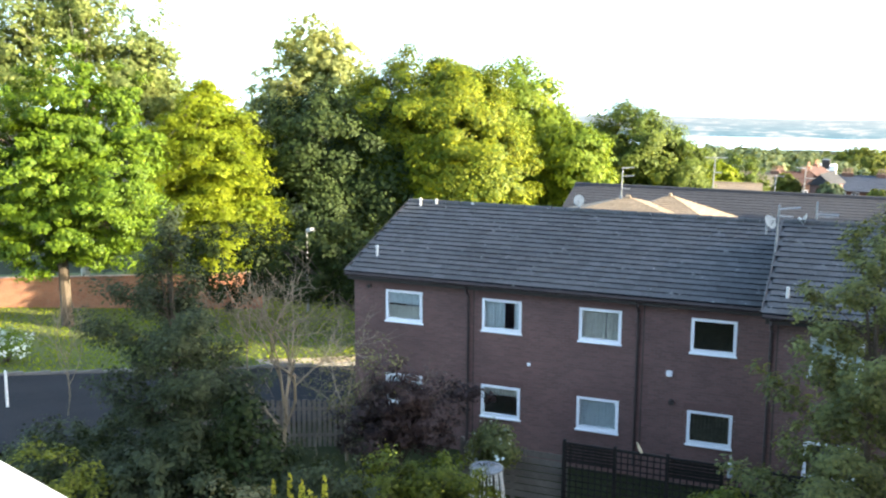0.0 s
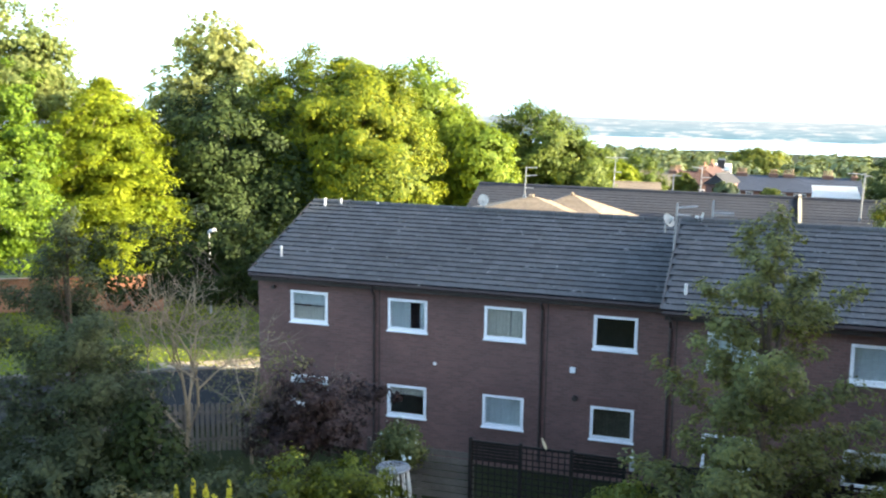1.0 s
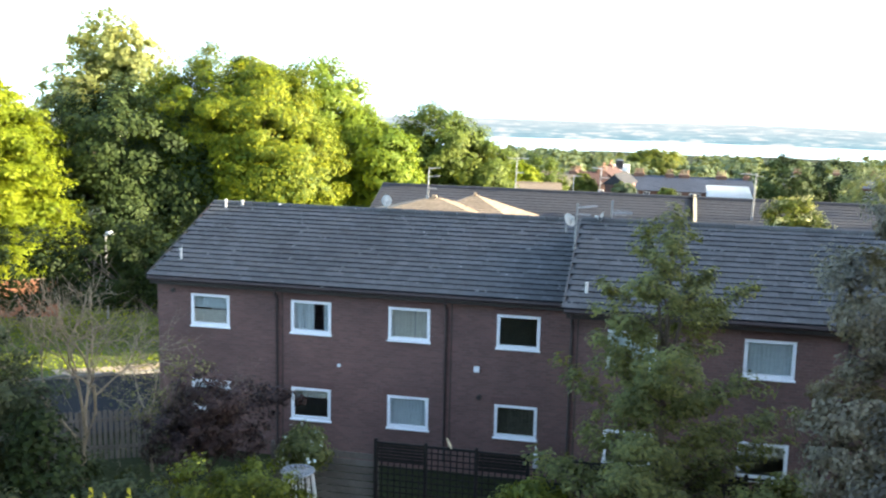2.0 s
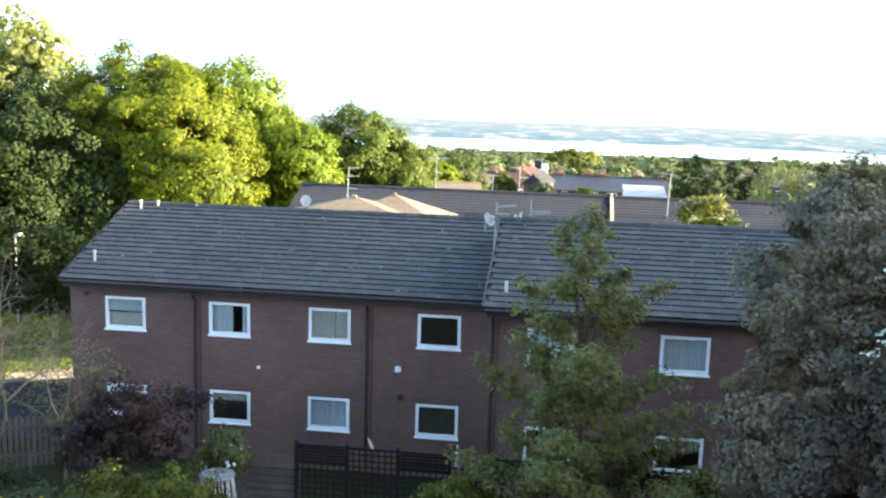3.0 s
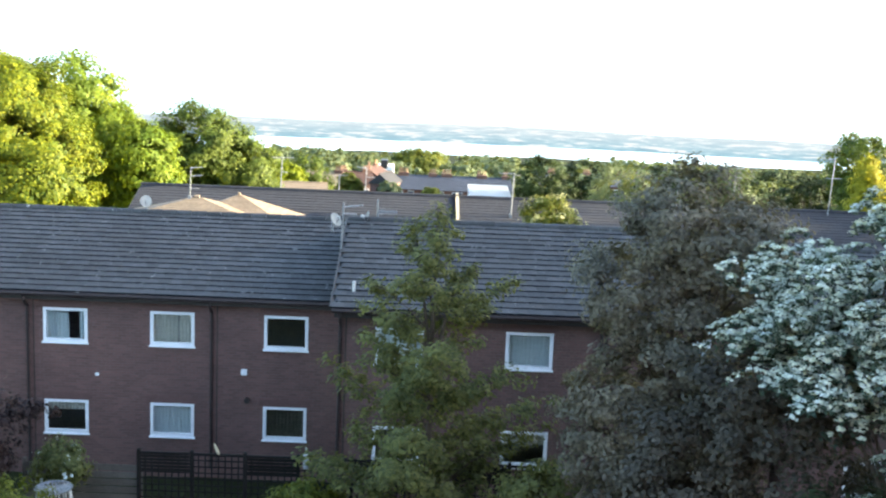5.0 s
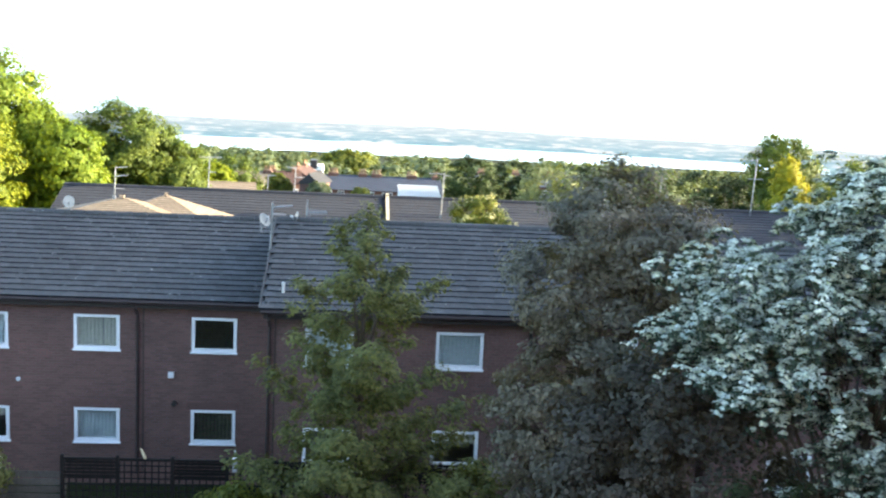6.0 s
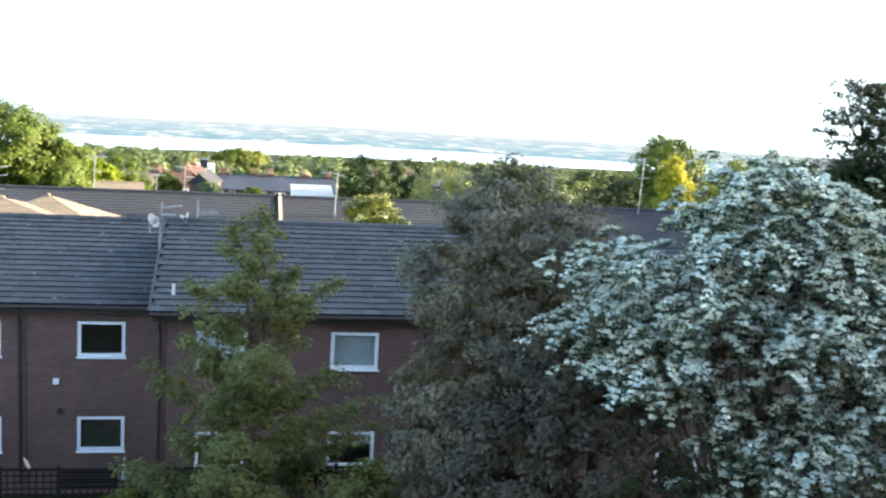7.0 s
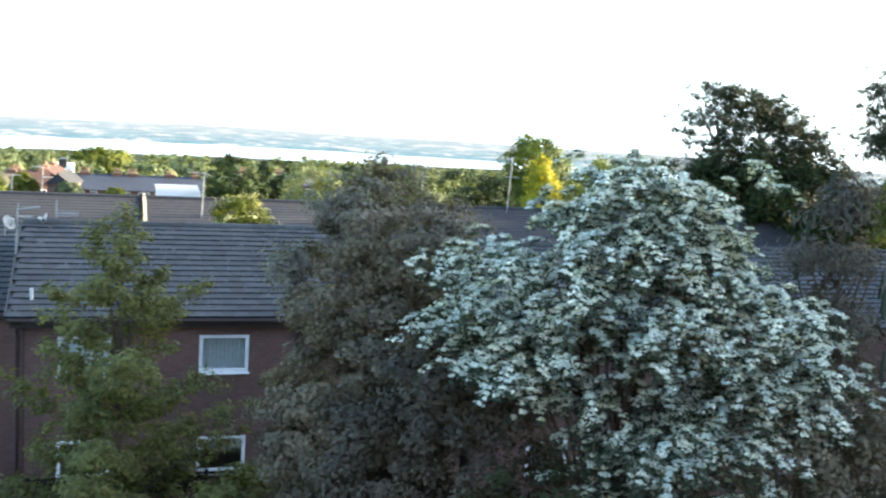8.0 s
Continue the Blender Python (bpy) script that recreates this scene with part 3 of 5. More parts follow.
def window_unit(house, x, y, z, w, h, inside, split=False):
    """White framed casement in an opening whose lower corner is x, z and whose wall face is y."""
    win = part("window", boxes((x - 0.01, x + 0.075, y - 0.015, y + 0.07, z, z + h), (x + w - 0.075, x + w + 0.01, y - 0.015, y + 0.07, z, z + h),
                               (x + 0.0755, x + w - 0.0755, y - 0.015, y + 0.07, z, z + 0.09), (x + 0.0755, x + w - 0.0755, y - 0.015, y + 0.07, z + h - 0.075, z + h)), UPVC, house, "white plastic window frame")
    part("sill", boxes((x - 0.04, x + w + 0.04, y - 0.07, y + 0.03, z - 0.045, z - 0.002), bevel=0.006), UPVC, win)
    bm = bmesh.new()
    bm.faces.new([bm.verts.new(q) for q in ((x + 0.07, y + 0.03, z + 0.085), (x + w - 0.07, y + 0.03, z + 0.085), (x + w - 0.07, y + 0.03, z + h - 0.07), (x + 0.07, y + 0.03, z + h - 0.07))])
    pane = part("pane", bm, GLASS, win)
    pane.visible_shadow = False
    if split:
        part("mullion", boxes((x + w / 2 - 0.02, x + w / 2 + 0.02, y + 0.0, y + 0.06, z + 0.09, z + h - 0.075)), UPVC, win)
    for kind, a, b, c, d in inside:
        bm = bmesh.new()
        xa, xb, za, zb = x + a * w, x + b * w, z + c * h, z + d * h
        n = max(2, int((xb - xa) / 0.03))
        fold = 0.010
        cols = []
        for k in range(n + 1):
            xx = xa + (xb - xa) * k / n
            yy = y + 0.09 + fold * math.sin(k * 1.9 + a * 40) + 0.4 * fold * math.sin(k * 0.7)
            cols.append((bm.verts.new((xx, yy, za)), bm.verts.new((xx, yy + 0.005, zb))))
        for p, q in zip(cols, cols[1:]):
            bm.faces.new((p[0], q[0], q[1], p[1]))
        bmesh.ops.solidify(bm, geom=list(bm.faces), thickness=0.004)
        part("curtain", bm, kind, win)
    return win


def terrace(label, x0, x1, y, eave_z, windows, pipes, singles, left_gable=True):
    """Two-storey brick block: front wall face at y, tiled roof, gutter, pipes, windows."""
    house = thing("apartment_block", label, "building", "terraced brick blocks")
    ye, ze, yr, zr = y - 0.30, eave_z, y + 4.42, eave_z + 1.58
    depth = 2 * (yr - y)
    wall_top = eave_z + 0.02
    holes = [(wx, wx + WIN_W, wz, wz + WIN_H) for wx, wz, *_ in windows]
    part("wall", wall_sheet(x0, x1, -0.6, wall_top, y, 0.28, holes), BRICK, house)
    part("wall", boxes((x0, x1, y + depth - 0.28, y + depth, -2.5, wall_top)), BRICK, house)
    for xa, xb in ((x0, x0 + 0.28), (x1 - 0.28, x1)):
        bm = bmesh.new()
        ring = [(y + 0.281, -2.5), (y + 0.281, wall_top + 0.09), (yr, zr - 0.06), (y + depth - 0.281, wall_top + 0.09), (y + depth - 0.281, -2.5)]
        f = bm.faces.new([bm.verts.new((xa, yy, zz)) for yy, zz in ring])
        got = bmesh.ops.extrude_face_region(bm, geom=[f])
        bmesh.ops.translate(bm, vec=(xb - xa, 0, 0), verts=[g for g in got["geom"] if isinstance(g, bmesh.types.BMVert)])
        bmesh.ops.recalc_face_normals(bm, faces=bm.faces)
        part("gable_wall", bm, BRICK, house)
    part("floor_slab", boxes((x0 + 0.285, x1 - 0.285, y + 0.285, y + depth - 0.285, 2.3, 2.5), (x0 + 0.285, x1 - 0.285, y + 0.285, y + depth - 0.285, -0.4, -0.2),
                             (x0 + 0.285, x1 - 0.285, y + 3.2, y + 3.3, -0.2, 2.3), (x0 + 0.285, x1 - 0.285, y + 3.2, y + 3.3, 2.5, wall_top - 0.1)), ROOM, house)
    bm = bmesh.new()
    for s in (-1, 1):
        a = (yr + s * (yr - ye), ze - 0.02)
        ring = [(a[0], a[1]), (yr, zr - 0.02), (yr, zr - 0.10), (a[0], a[1] - 0.08)]
        lo = [bm.verts.new((x0 - 0.18 if left_gable else x0 + 0.0, *p)) for p in ring]
        hi = [bm.verts.new((x1, *p)) for p in ring]
        bm.faces.new(lo); bm.faces.new(hi[::-1])
        for k in range(4):
            bm.faces.new((lo[k], hi[k], hi[(k + 1) % 4], lo[(k + 1) % 4]))
    bmesh.ops.recalc_face_normals(bm, faces=bm.faces)
    roof = part("roof", bm, TILE_REST, house, "dark grey concrete tile roof with pale lichen")
    tiled_slope(roof, x0 - (0.18 if left_gable else 0), x1, (0, ye, ze), (0, yr, zr), singles)
    tiled_slope(roof, x0 - (0.18 if left_gable else 0), x1, (0, 2 * yr - ye, ze), (0, yr, zr), 0)
    bm = bmesh.new()
    n = int((x1 - x0) / 0.45)
    for k in range(n):
        xa = x0 - 0.15 + (x1 - x0 + 0.1) * k / n
        tube(bm, [(xa, yr, zr + 0.025), (xa + (x1 - x0) / n - 0.012, yr, zr + 0.03)], [0.10, 0.105], 8)
    part("ridge_tiles", bm, TILE_REST, roof)
    if left_gable:
        bm = bmesh.new()
        for s in (-1, 1):
            tube(bm, [(x0 - 0.2, yr + s * (yr - ye), ze + 0.02), (x0 - 0.2, yr, zr + 0.02)], [0.032, 0.032], 6)
        part("verge", bm, DARK_TRIM, roof)
    part("fascia", boxes((x0 - 0.1, x1, y - 0.27, y - 0.245, ze - 0.24, ze - 0.03)), DARK_TRIM, house)
    part("soffit", boxes((x0, x1, y - 0.244, y - 0.003, ze - 0.22, ze - 0.20)), DARK_TRIM, house)
    bm = bmesh.new()
    tube(bm, [(x0 - 0.15, y - 0.33, ze - 0.06), (x1, y - 0.33, ze - 0.07)], [0.058, 0.058], 8)
    part("gutter", bm, PIPE, house)
    for px in pipes:
        bm = bmesh.new()
        tube(bm, [(px, y - 0.33, ze - 0.1), (px, y - 0.30, ze - 0.25), (px, y - 0.055, ze - 0.48), (px, y - 0.055, 0.0)], [0.042] * 4, 8)
        for zz in (0.6, 1.9, 3.2, 4.2):
            tube(bm, [(px, y - 0.055, zz), (px, y - 0.055, zz + 0.06)], [0.055, 0.055], 8)
        part("downpipe", bm, PIPE, house)
        part("cavity_joint", boxes((px + 0.13, px + 0.16, y - 0.004, y + 0.0, 0, ze - 0.25)), DARK_TRIM, house)
    for wx, wz, inside, split in windows:
        window_unit(house, wx, y, wz, WIN_W, WIN_H, inside, split)
        part("lintel", boxes((wx - 0.12, wx + WIN_W + 0.12, y - 0.006, y + 0.0, wz + WIN_H + 0.01, wz + WIN_H + 0.20)), BRICK_SOLDIER, house)
    return house


BRICK_SOLDIER = surface("darker brick lintel course", (0.105, 0.062, 0.058), (0.135, 0.078, 0.073), 0.9, 1.2, 16, 0.4)
WIN_W, WIN_H = 1.19, 0.955
UP, LOW = 3.485, 0.885
net = lambda a=0.03, b=0.97, c=0.03, d=0.97: (CURTAIN, a, b, c, d)
block_a = terrace("long two-storey purple brown brick block with dark tiled roof", -14.50, -2.08, 28.08, 4.95, [
    (-13.42, UP, [net(0.03, 0.97, 0.55, 0.97), (CURTAIN_BEIGE, 0.03, 0.97, 0.03, 0.5)], False),
    (-10.30, UP, [net(0.03, 0.56), net(0.80, 0.97)], False),
    (-7.38, UP, [(CURTAIN_BEIGE, 0.03, 0.62, 0.03, 0.97), (CURTAIN_BEIGE, 0.64, 0.97, 0.03, 0.97)], False),
    (-4.26, UP, [], False),
    (-13.42, LOW, [net(0.03, 0.97, 0.70, 0.97)], False),
    (-10.30, LOW, [(CURTAIN_BEIGE, 0.03, 0.97, 0.68, 0.97)], False),
    (-7.38, LOW, [net()], False),
    (-4.26, LOW, [(CURTAIN_DARK, 0.03, 0.97, 0.03, 0.97)], False)], (-10.72, -5.70), 8)
block_b = terrace("two-storey brown brick block standing forward behind trees", -2.04, 9.2, 25.74, 5.31, [
    (-1.10, UP + 0.36, [net()], False), (2.20, UP + 0.36, [net()], False), (6.2, UP + 0.36, [net(0.03, 0.97, 0.3, 0.97)], False),
    (-1.10, LOW + 0.36, [(CURTAIN_DARK, 0.03, 0.97, 0.03, 0.97)], False), (2.20, LOW + 0.36, [(CURTAIN_BEIGE, 0.03, 0.97, 0.6, 0.97)], False), (6.2, LOW + 0.36, [net()], False)],
    (-2.0, 4.6), 8, left_gable=True)
block_c = terrace("farther brown brick block half hidden by blossom", 9.5, 28.0, 25.4, 5.0, [
    (11.0, UP, [net()], False), (15.0, UP, [], False), (19.0, UP, [net()], False), (23.5, UP, [net()], False),
    (11.0, LOW, [], False), (15.0, LOW, [net()], False), (19.0, LOW, [], False), (23.5, LOW, [net()], False)], (13.2, 21.4), 0, left_gable=True)

# small fixings on the front of the long block
part("wall_vent", boxes((-4.88, -4.72, 28.0, 28.077, 2.74, 2.90), bevel=0.01), UPVC, block_a, "white square plastic vent cover")
part("wall_vent", boxes((-8.89, -8.80, 28.02, 28.077, 2.56, 2.65), bevel=0.01), UPVC, block_a, "small white vent cover")
part("flue", tube(bmesh.new(), [(-4.71, 28.07, 2.02), (-4.71, 27.95, 2.02)], [0.075, 0.075], 12), DARK_TRIM, block_a, "round dark flue outlet")
part("flue", tube(bmesh.new(), [(-13.97, 28.07, 4.50), (-13.97, 27.97, 4.50)], [0.06, 0.06], 12), DARK_TRIM, block_a, "round dark flue outlet")
for vx, vy, vz, vh in ((-14.05, 28.75, 5.28, 0.36), (-14.1, 32.2, 6.43, 0.30), (-13.6, 32.4, 6.5, 0.2), (-12.3, 32.45, 6.5, 0.14)):
    part("vent_pipe", tube(bmesh.new(), [(vx, vy, vz - 0.1), (vx, vy, vz + vh - 0.06), (vx, vy, vz + vh - 0.05), (vx, vy, vz + vh)], [0.036, 0.036, 0.05, 0.05], 10), PALE_METAL, block_a, "pale roof vent pipe")
part("vent_pipe", tube(bmesh.new(), [(-1.72, 26.2, 5.5), (-1.72, 26.2, 5.86)], [0.04, 0.04], 10), PALE_METAL, block_b, "pale roof vent pipe")


# ---- aerials and dishes ----
def yagi(parent, at, way, length, count, arm, material=METAL, hang=False):
    """A boom with cross rods."""
    at, way = Vector(at), Vector(way).normalized()
    side = Vector((0, 0.3, 1)).normalized() if hang else way.cross(Vector((0, 0, 1))).normalized()
    bm = rod(at, at + way * length, 0.02)
    for k in range(count):
        p = at + way * length * (k + 0.3) / count
        tube(bm, [p - side * arm * (1 - 0.04 * k), p + side * arm * (1 - 0.04 * k)], [0.013, 0.013], 4)
    return part("antenna", bm, material, parent)


def aerial(label, foot, top_z, arrays, mast_r=0.026, hang=False):
    a = thing("tv_aerial", label, "aerial", "roof aerials")
    foot = Vector(foot)
    top = Vector((foot.x + 0.04 * (top_z - foot.z), foot.y, top_z))
    part("mast", rod(foot - Vector((0, 0, 0.15)), top, mast_r, 8), METAL, a)
    part("bracket", boxes((foot.x - 0.06, foot.x + 0.06, foot.y - 0.06, foot.y + 0.06, foot.z - 0.12, foot.z + 0.10)), METAL, a)
    for dz, way, ln, n, arm in arrays:
        yagi(a, (top.x, top.y - 0.02, top_z - dz), way, ln, n, arm, hang=hang)
    return a


def dish(label, at, facing, r):
    d = thing("satellite_dish", label, "satellite dish", "roof dishes")
    at, f = Vector(at), Vector(facing).normalized()
    q = f.to_track_quat("Z", "Y").to_matrix().to_4x4()
    bm = bmesh.new()
    rows = []
    for i in range(6):
        rr = r * max(0.04, i / 5)
        rows.append([bm.verts.new(Matrix.Translation(at) @ q @ Vector((rr * math.cos(k * math.tau / 20), 1.1 * rr * math.sin(k * math.tau / 20), 0.22 * r * (rr / r) ** 2))) for k in range(20)])
    for r0, r1 in zip(rows, rows[1:]):
        for k in range(20):
            bm.faces.new((r0[k], r0[(k + 1) % 20], r1[(k + 1) % 20], r1[k]))
    bm.faces.new(rows[0][::-1])
    bmesh.ops.solidify(bm, geom=list(bm.faces), thickness=0.012)
    part("reflector", bm, PALE_METAL, d)
    tip = at + f * r * 1.1
    part("arm", rod(at - Vector((0, 0, r * 0.9)), tip, 0.014), METAL, d)
    part("receiver", tube(bmesh.new(), [tip, tip - f * 0.09], [0.035, 0.035], 10), PALE_METAL, d)
    part("bracket", tube(bmesh.new(), [at - f * 0.02, at - f * 0.12, at - f * 0.12 - Vector((0, 0, r * 1.5))], [0.025] * 3, 8), METAL, d)
    return d


aerial("tall thin aerial mast at the roof step between the blocks", (-2.30, 28.4, 5.15), 7.6, [(0.12, (1, 0.3, 0.1), 0.55, 7, 0.16), (0.3, (0.9, -0.5, 0.05), 0.42, 6, 0.12)])
dish("small grey dish clipped to the mast", (-2.42, 28.3, 7.13), (0.6, -0.5, 0.5), 0.18)
dish("small pale dish on the ridge", (-1.64, 30.1, 6.98), (-1.0, -0.25, 0.4), 0.18)
aerial("comb-shaped aerial on a short ridge mast", (-1.38, 30.2, 6.80), 7.52, [(0.36, (1, 0.1, 0.0), 0.58, 9, 0.10)], hang=True)
dish("white dish on the ridge beside tan roofs", polar(-14.95, 33.65, -6.95), (0.2, -1, 0.3), 0.17)
aerial("roof mast with two stacked aerials", polar(-12.7, 45.0, -6.75), 7.0, [(0.05, (1, 0, 0.1), 0.5, 6, 0.2), (0.40, (1, 0.2, 0.1), 0.5, 6, 0.2), (0.9, (1, 0, 0), 0.35, 4, 0.12)])
aerial("tall ridge mast with crosswise aerial", polar(-7.9, 52.4, -6.25), 6.95, [(0.04, (1, 0.3, 0), 0.6, 6, 0.25), (0.04, (-1, -0.3, 0), 0.5, 5, 0.25), (0.75, (1, -0.3, 0), 0.35, 4, 0.15)])
aerial("slim mast on the far ridge", polar(-4.75, 52.0, -6.3), 6.2, [(0.05, (1, 0.2, 0), 0.4, 5, 0.15)])
aerial("leaning ridge mast with two antennas", polar(-3.3, 52.0, -6.2), 6.6, [(0.05, (-1, 0.1, 0.1), 0.5, 6, 0.2), (0.5, (1, 0.3, 0), 0.45, 5, 0.2)])
aerial("tall mast with a broad weathered antenna", polar(4.75, 50.0, -7.2), 6.8, [(0.05, (-1, 0.2, 0), 0.75, 7, 0.25), (0.12, (1, 0.1, 0), 0.3, 4, 0.2)], 0.035)
aerial("tall bare mast with crosspiece behind blossom", polar(21.3, 55.0, -6.3), 8.05, [(0.06, (-1, 0.1, 0), 0.35, 4, 0.12), (1.0, (1, 0, 0), 0.4, 5, 0.15), (1.0, (-1, 0, 0), 0.4, 5, 0.15)], 0.03)
aerial("thin mast behind the bronze tree", polar(13.6, 52.0, -6.8), 7.7, [(0.05, (-1, 0.2, 0), 0.4, 5, 0.15)])
aerial("thin mast behind the bronze tree", polar(16.5, 52.0, -7.0), 7.5, [(0.05, (1, 0.2, 0), 0.4, 5, 0.15), (0.5, (1, 0.2, 0), 0.3, 4, 0.12)])
aerial("short mast beside the dark pines", polar(40.0, 67.3, -4.95), 7.6, [(0.05, (1, 0.2, 0), 0.5, 5, 0.15)])


# ---- houses behind ----
def gabled(name, label, at, turn, width, depth, wall_h, rise, wall_mat, roof_mat, windows=(), chimneys=(), group="", category="house", hip=0.0):
    """House with its ridge along local x. windows: (x, z, w, h) on the front; chimneys: (x, pots)."""
    h = thing(name, label, category, group)
    w2, d2 = width / 2, depth / 2
    part("wall", wall_sheet(-w2, w2, -4.0, wall_h, -d2, 0.25, [(x - w / 2, x + w / 2, z, z + hh) for x, z, w, hh in windows]), wall_mat, h)
    bm = boxes((-w2, w2, d2 - 0.25, d2, -4, wall_h))
    for s in (-1, 1):
        if hip:
            ring = [(-d2 + 0.251, -4), (-d2 + 0.251, wall_h), (d2 - 0.251, wall_h), (d2 - 0.251, -4)]
        else:
            ring = [(-d2 + 0.251, -4), (-d2 + 0.251, wall_h), (0, wall_h + rise - 0.12), (d2 - 0.251, wall_h), (d2 - 0.251, -4)]
        f = bm.faces.new([bm.verts.new((s * w2, yy, zz)) for yy, zz in ring])
        got = bmesh.ops.extrude_face_region(bm, geom=[f])
        bmesh.ops.translate(bm, vec=(-s * 0.25, 0, 0), verts=[g for g in got["geom"] if isinstance(g, bmesh.types.BMVert)])
    bmesh.ops.recalc_face_normals(bm, faces=bm.faces)
    part("wall", bm, wall_mat, h)
    o, courses = 0.3, 18
    bm = bmesh.new()
    base_z, top_z = wall_h - 0.06, wall_h + rise - 0.02
    low = [bm.verts.new(q) for q in ((-w2 - o, -d2 - o, base_z), (w2 + o, -d2 - o, base_z), (w2 + o, d2 + o, base_z), (-w2 - o, d2 + o, base_z))]
    high = [bm.verts.new((-(w2 + o - hip), 0, top_z)), bm.verts.new((w2 + o - hip, 0, top_z))] if w2 + o - hip > 0.05 else [bm.verts.new((0, 0, top_z))] * 2
    bm.faces.new((low[0], low[1], high[1], high[0]) if high[0] is not high[1] else (low[0], low[1], high[0]))
    bm.faces.new((low[2], low[3], high[0], high[1]) if high[0] is not high[1] else (low[2], low[3], high[0]))
    bm.faces.new((low[1], low[2], high[1])); bm.faces.new((low[3], low[0], high[0]))
    if hip:
        bm.faces.new(low[::-1])
    roof = part("roof", bm, roof_mat, h)
    bm = bmesh.new()
    for k in range(courses):
        f0, f1 = k / courses, min((k + 1.12) / courses, 1.0)
        z0, z1 = wall_h + (rise + 0.05) * f0 + 0.0, wall_h - 0.02 + (rise + 0.05) * f1
        xa, xb = (w2 + o) - hip * f0, max((w2 + o) - hip * f1, 0.01)
        ya, yb = (d2 + o) * (1 - f0), (d2 + o) * (1 - f1)
        for s in (-1, 1):
            bm.faces.new([bm.verts.new(q) for q in ((-xa, s * ya, z0), (xa, s * ya, z0), (xb, s * yb, z1), (-xb, s * yb, z1))])
            bm.faces.new([bm.verts.new(q) for q in ((-xa, s * ya, z0), (xa, s * ya, z0), (xa, s * ya, z0 - 0.06), (-xa, s * ya, z0 - 0.06))])
            if hip:
                bm.faces.new([bm.verts.new(q) for q in ((s * xa, -ya, z0), (s * xa, ya, z0), (s * xb, yb, z1), (s * xb, -yb, z1))])
                bm.faces.new([bm.verts.new(q) for q in ((s * xa, -ya, z0), (s * xa, ya, z0), (s * xa, ya, z0 - 0.06), (s * xa, -ya, z0 - 0.06))])
    tagged(part("course", bm, roof_mat, roof), kind="stuff")
    bm = bmesh.new()
    tube(bm, [(-(w2 + o - hip), 0, wall_h + rise + 0.02), (w2 + o - hip, 0, wall_h + rise + 0.02)], [0.12, 0.12], 8)
    part("ridge", bm, roof_mat, h)
    for x, z, w, hh in windows:
        win = part("window", boxes((x - w / 2, x - w / 2 + 0.09, -d2 - 0.03, -d2 + 0.05, z, z + hh), (x + w / 2 - 0.09, x + w / 2, -d2 - 0.03, -d2 + 0.05, z, z + hh),
                                   (x - w / 2 + 0.091, x + w / 2 - 0.091, -d2 - 0.03, -d2 + 0.05, z, z + 0.1), (x - w / 2 + 0.091, x + w / 2 - 0.091, -d2 - 0.03, -d2 + 0.05, z + hh - 0.1, z + hh),
                                   (x - 0.03, x + 0.03, -d2 - 0.03, -d2 + 0.05, z + 0.101, z + hh - 0.101)), UPVC, h)
        part("pane", boxes((x - w / 2 + 0.05, x + w / 2 - 0.05, -d2 + 0.052, -d2 + 0.07, z + 0.05, z + hh - 0.05)), DARK_GLASS, win)
    for x, pots in chimneys:
        st = part("chimney", boxes((x - 0.21 - 0.13 * pots, x + 0.21 + 0.13 * pots, -0.35, 0.35, wall_h + rise - 0.5, wall_h + rise + 0.3), (x - 0.27 - 0.13 * pots, x + 0.27 + 0.13 * pots, -0.41, 0.41, wall_h + rise + 0.301, wall_h + rise + 0.38)), BRICK_FAR, h)
        for k in range(pots):
            xx = x + (k - (pots - 1) / 2) * 0.32
            part("chimney_pot", tube(bmesh.new(), [(xx, 0, wall_h + rise + 0.38), (xx, 0, wall_h + rise + 0.90), (xx, 0, wall_h + rise + 0.92), (xx, 0, wall_h + rise + 1.0)], [0.10, 0.08, 0.10, 0.09], 8), POT, st)
    h.matrix_world = Matrix.Translation(at) @ Matrix.Rotation(radians(turn), 4, "Z")
    return h


def row(count, width, z, w, h):
    return [(-width / 2 + width * (k + 0.5) / count, z, w, h) for k in range(count)]


gabled("terrace_house", "long low block with weathered brown tiled roof", (-6.2, 51.6, -1.5), 0, 15.0, 8.8, 5.05, 1.75, BRICK, ROOF_BROWN, row(5, 15.0, 2.9, 1.2, 1.0), group="blocks behind", category="building")
gabled("terrace_house", "long low block with weathered brown tiled roof", (10.6, 51.6, -1.5), 0, 18.0, 8.8, 5.05, 1.75, BRICK, ROOF_BROWN, row(6, 18, 2.9, 1.2, 1.0), group="blocks behind", category="building")
gabled("terrace_house", "long low block with weathered brown tiled roof", (33.2, 51.6, -1.5), 0, 26.0, 8.8, 5.05, 1.75, BRICK, ROOF_BROWN, row(8, 26, 2.9, 1.2, 1.0), group="blocks behind", category="building")
party = thing("party_wall", "cream coping of a raised party wall between roofs", "wall")
bm = bmesh.new()
f = bm.faces.new([bm.verts.new((1.52, yy, zz)) for yy, zz in ((46.9, 3.2), (46.9, 3.66), (51.8, 5.5), (51.8, 4.8))])
got = bmesh.ops.extrude_face_region(bm, geom=[f])
bmesh.ops.translate(bm, vec=(0.15, 0, 0), verts=[g for g in got["geom"] if isinstance(g, bmesh.types.BMVert)])
bmesh.ops.recalc_face_normals(bm, faces=bm.faces)
part("coping", bm, CREAM, party)
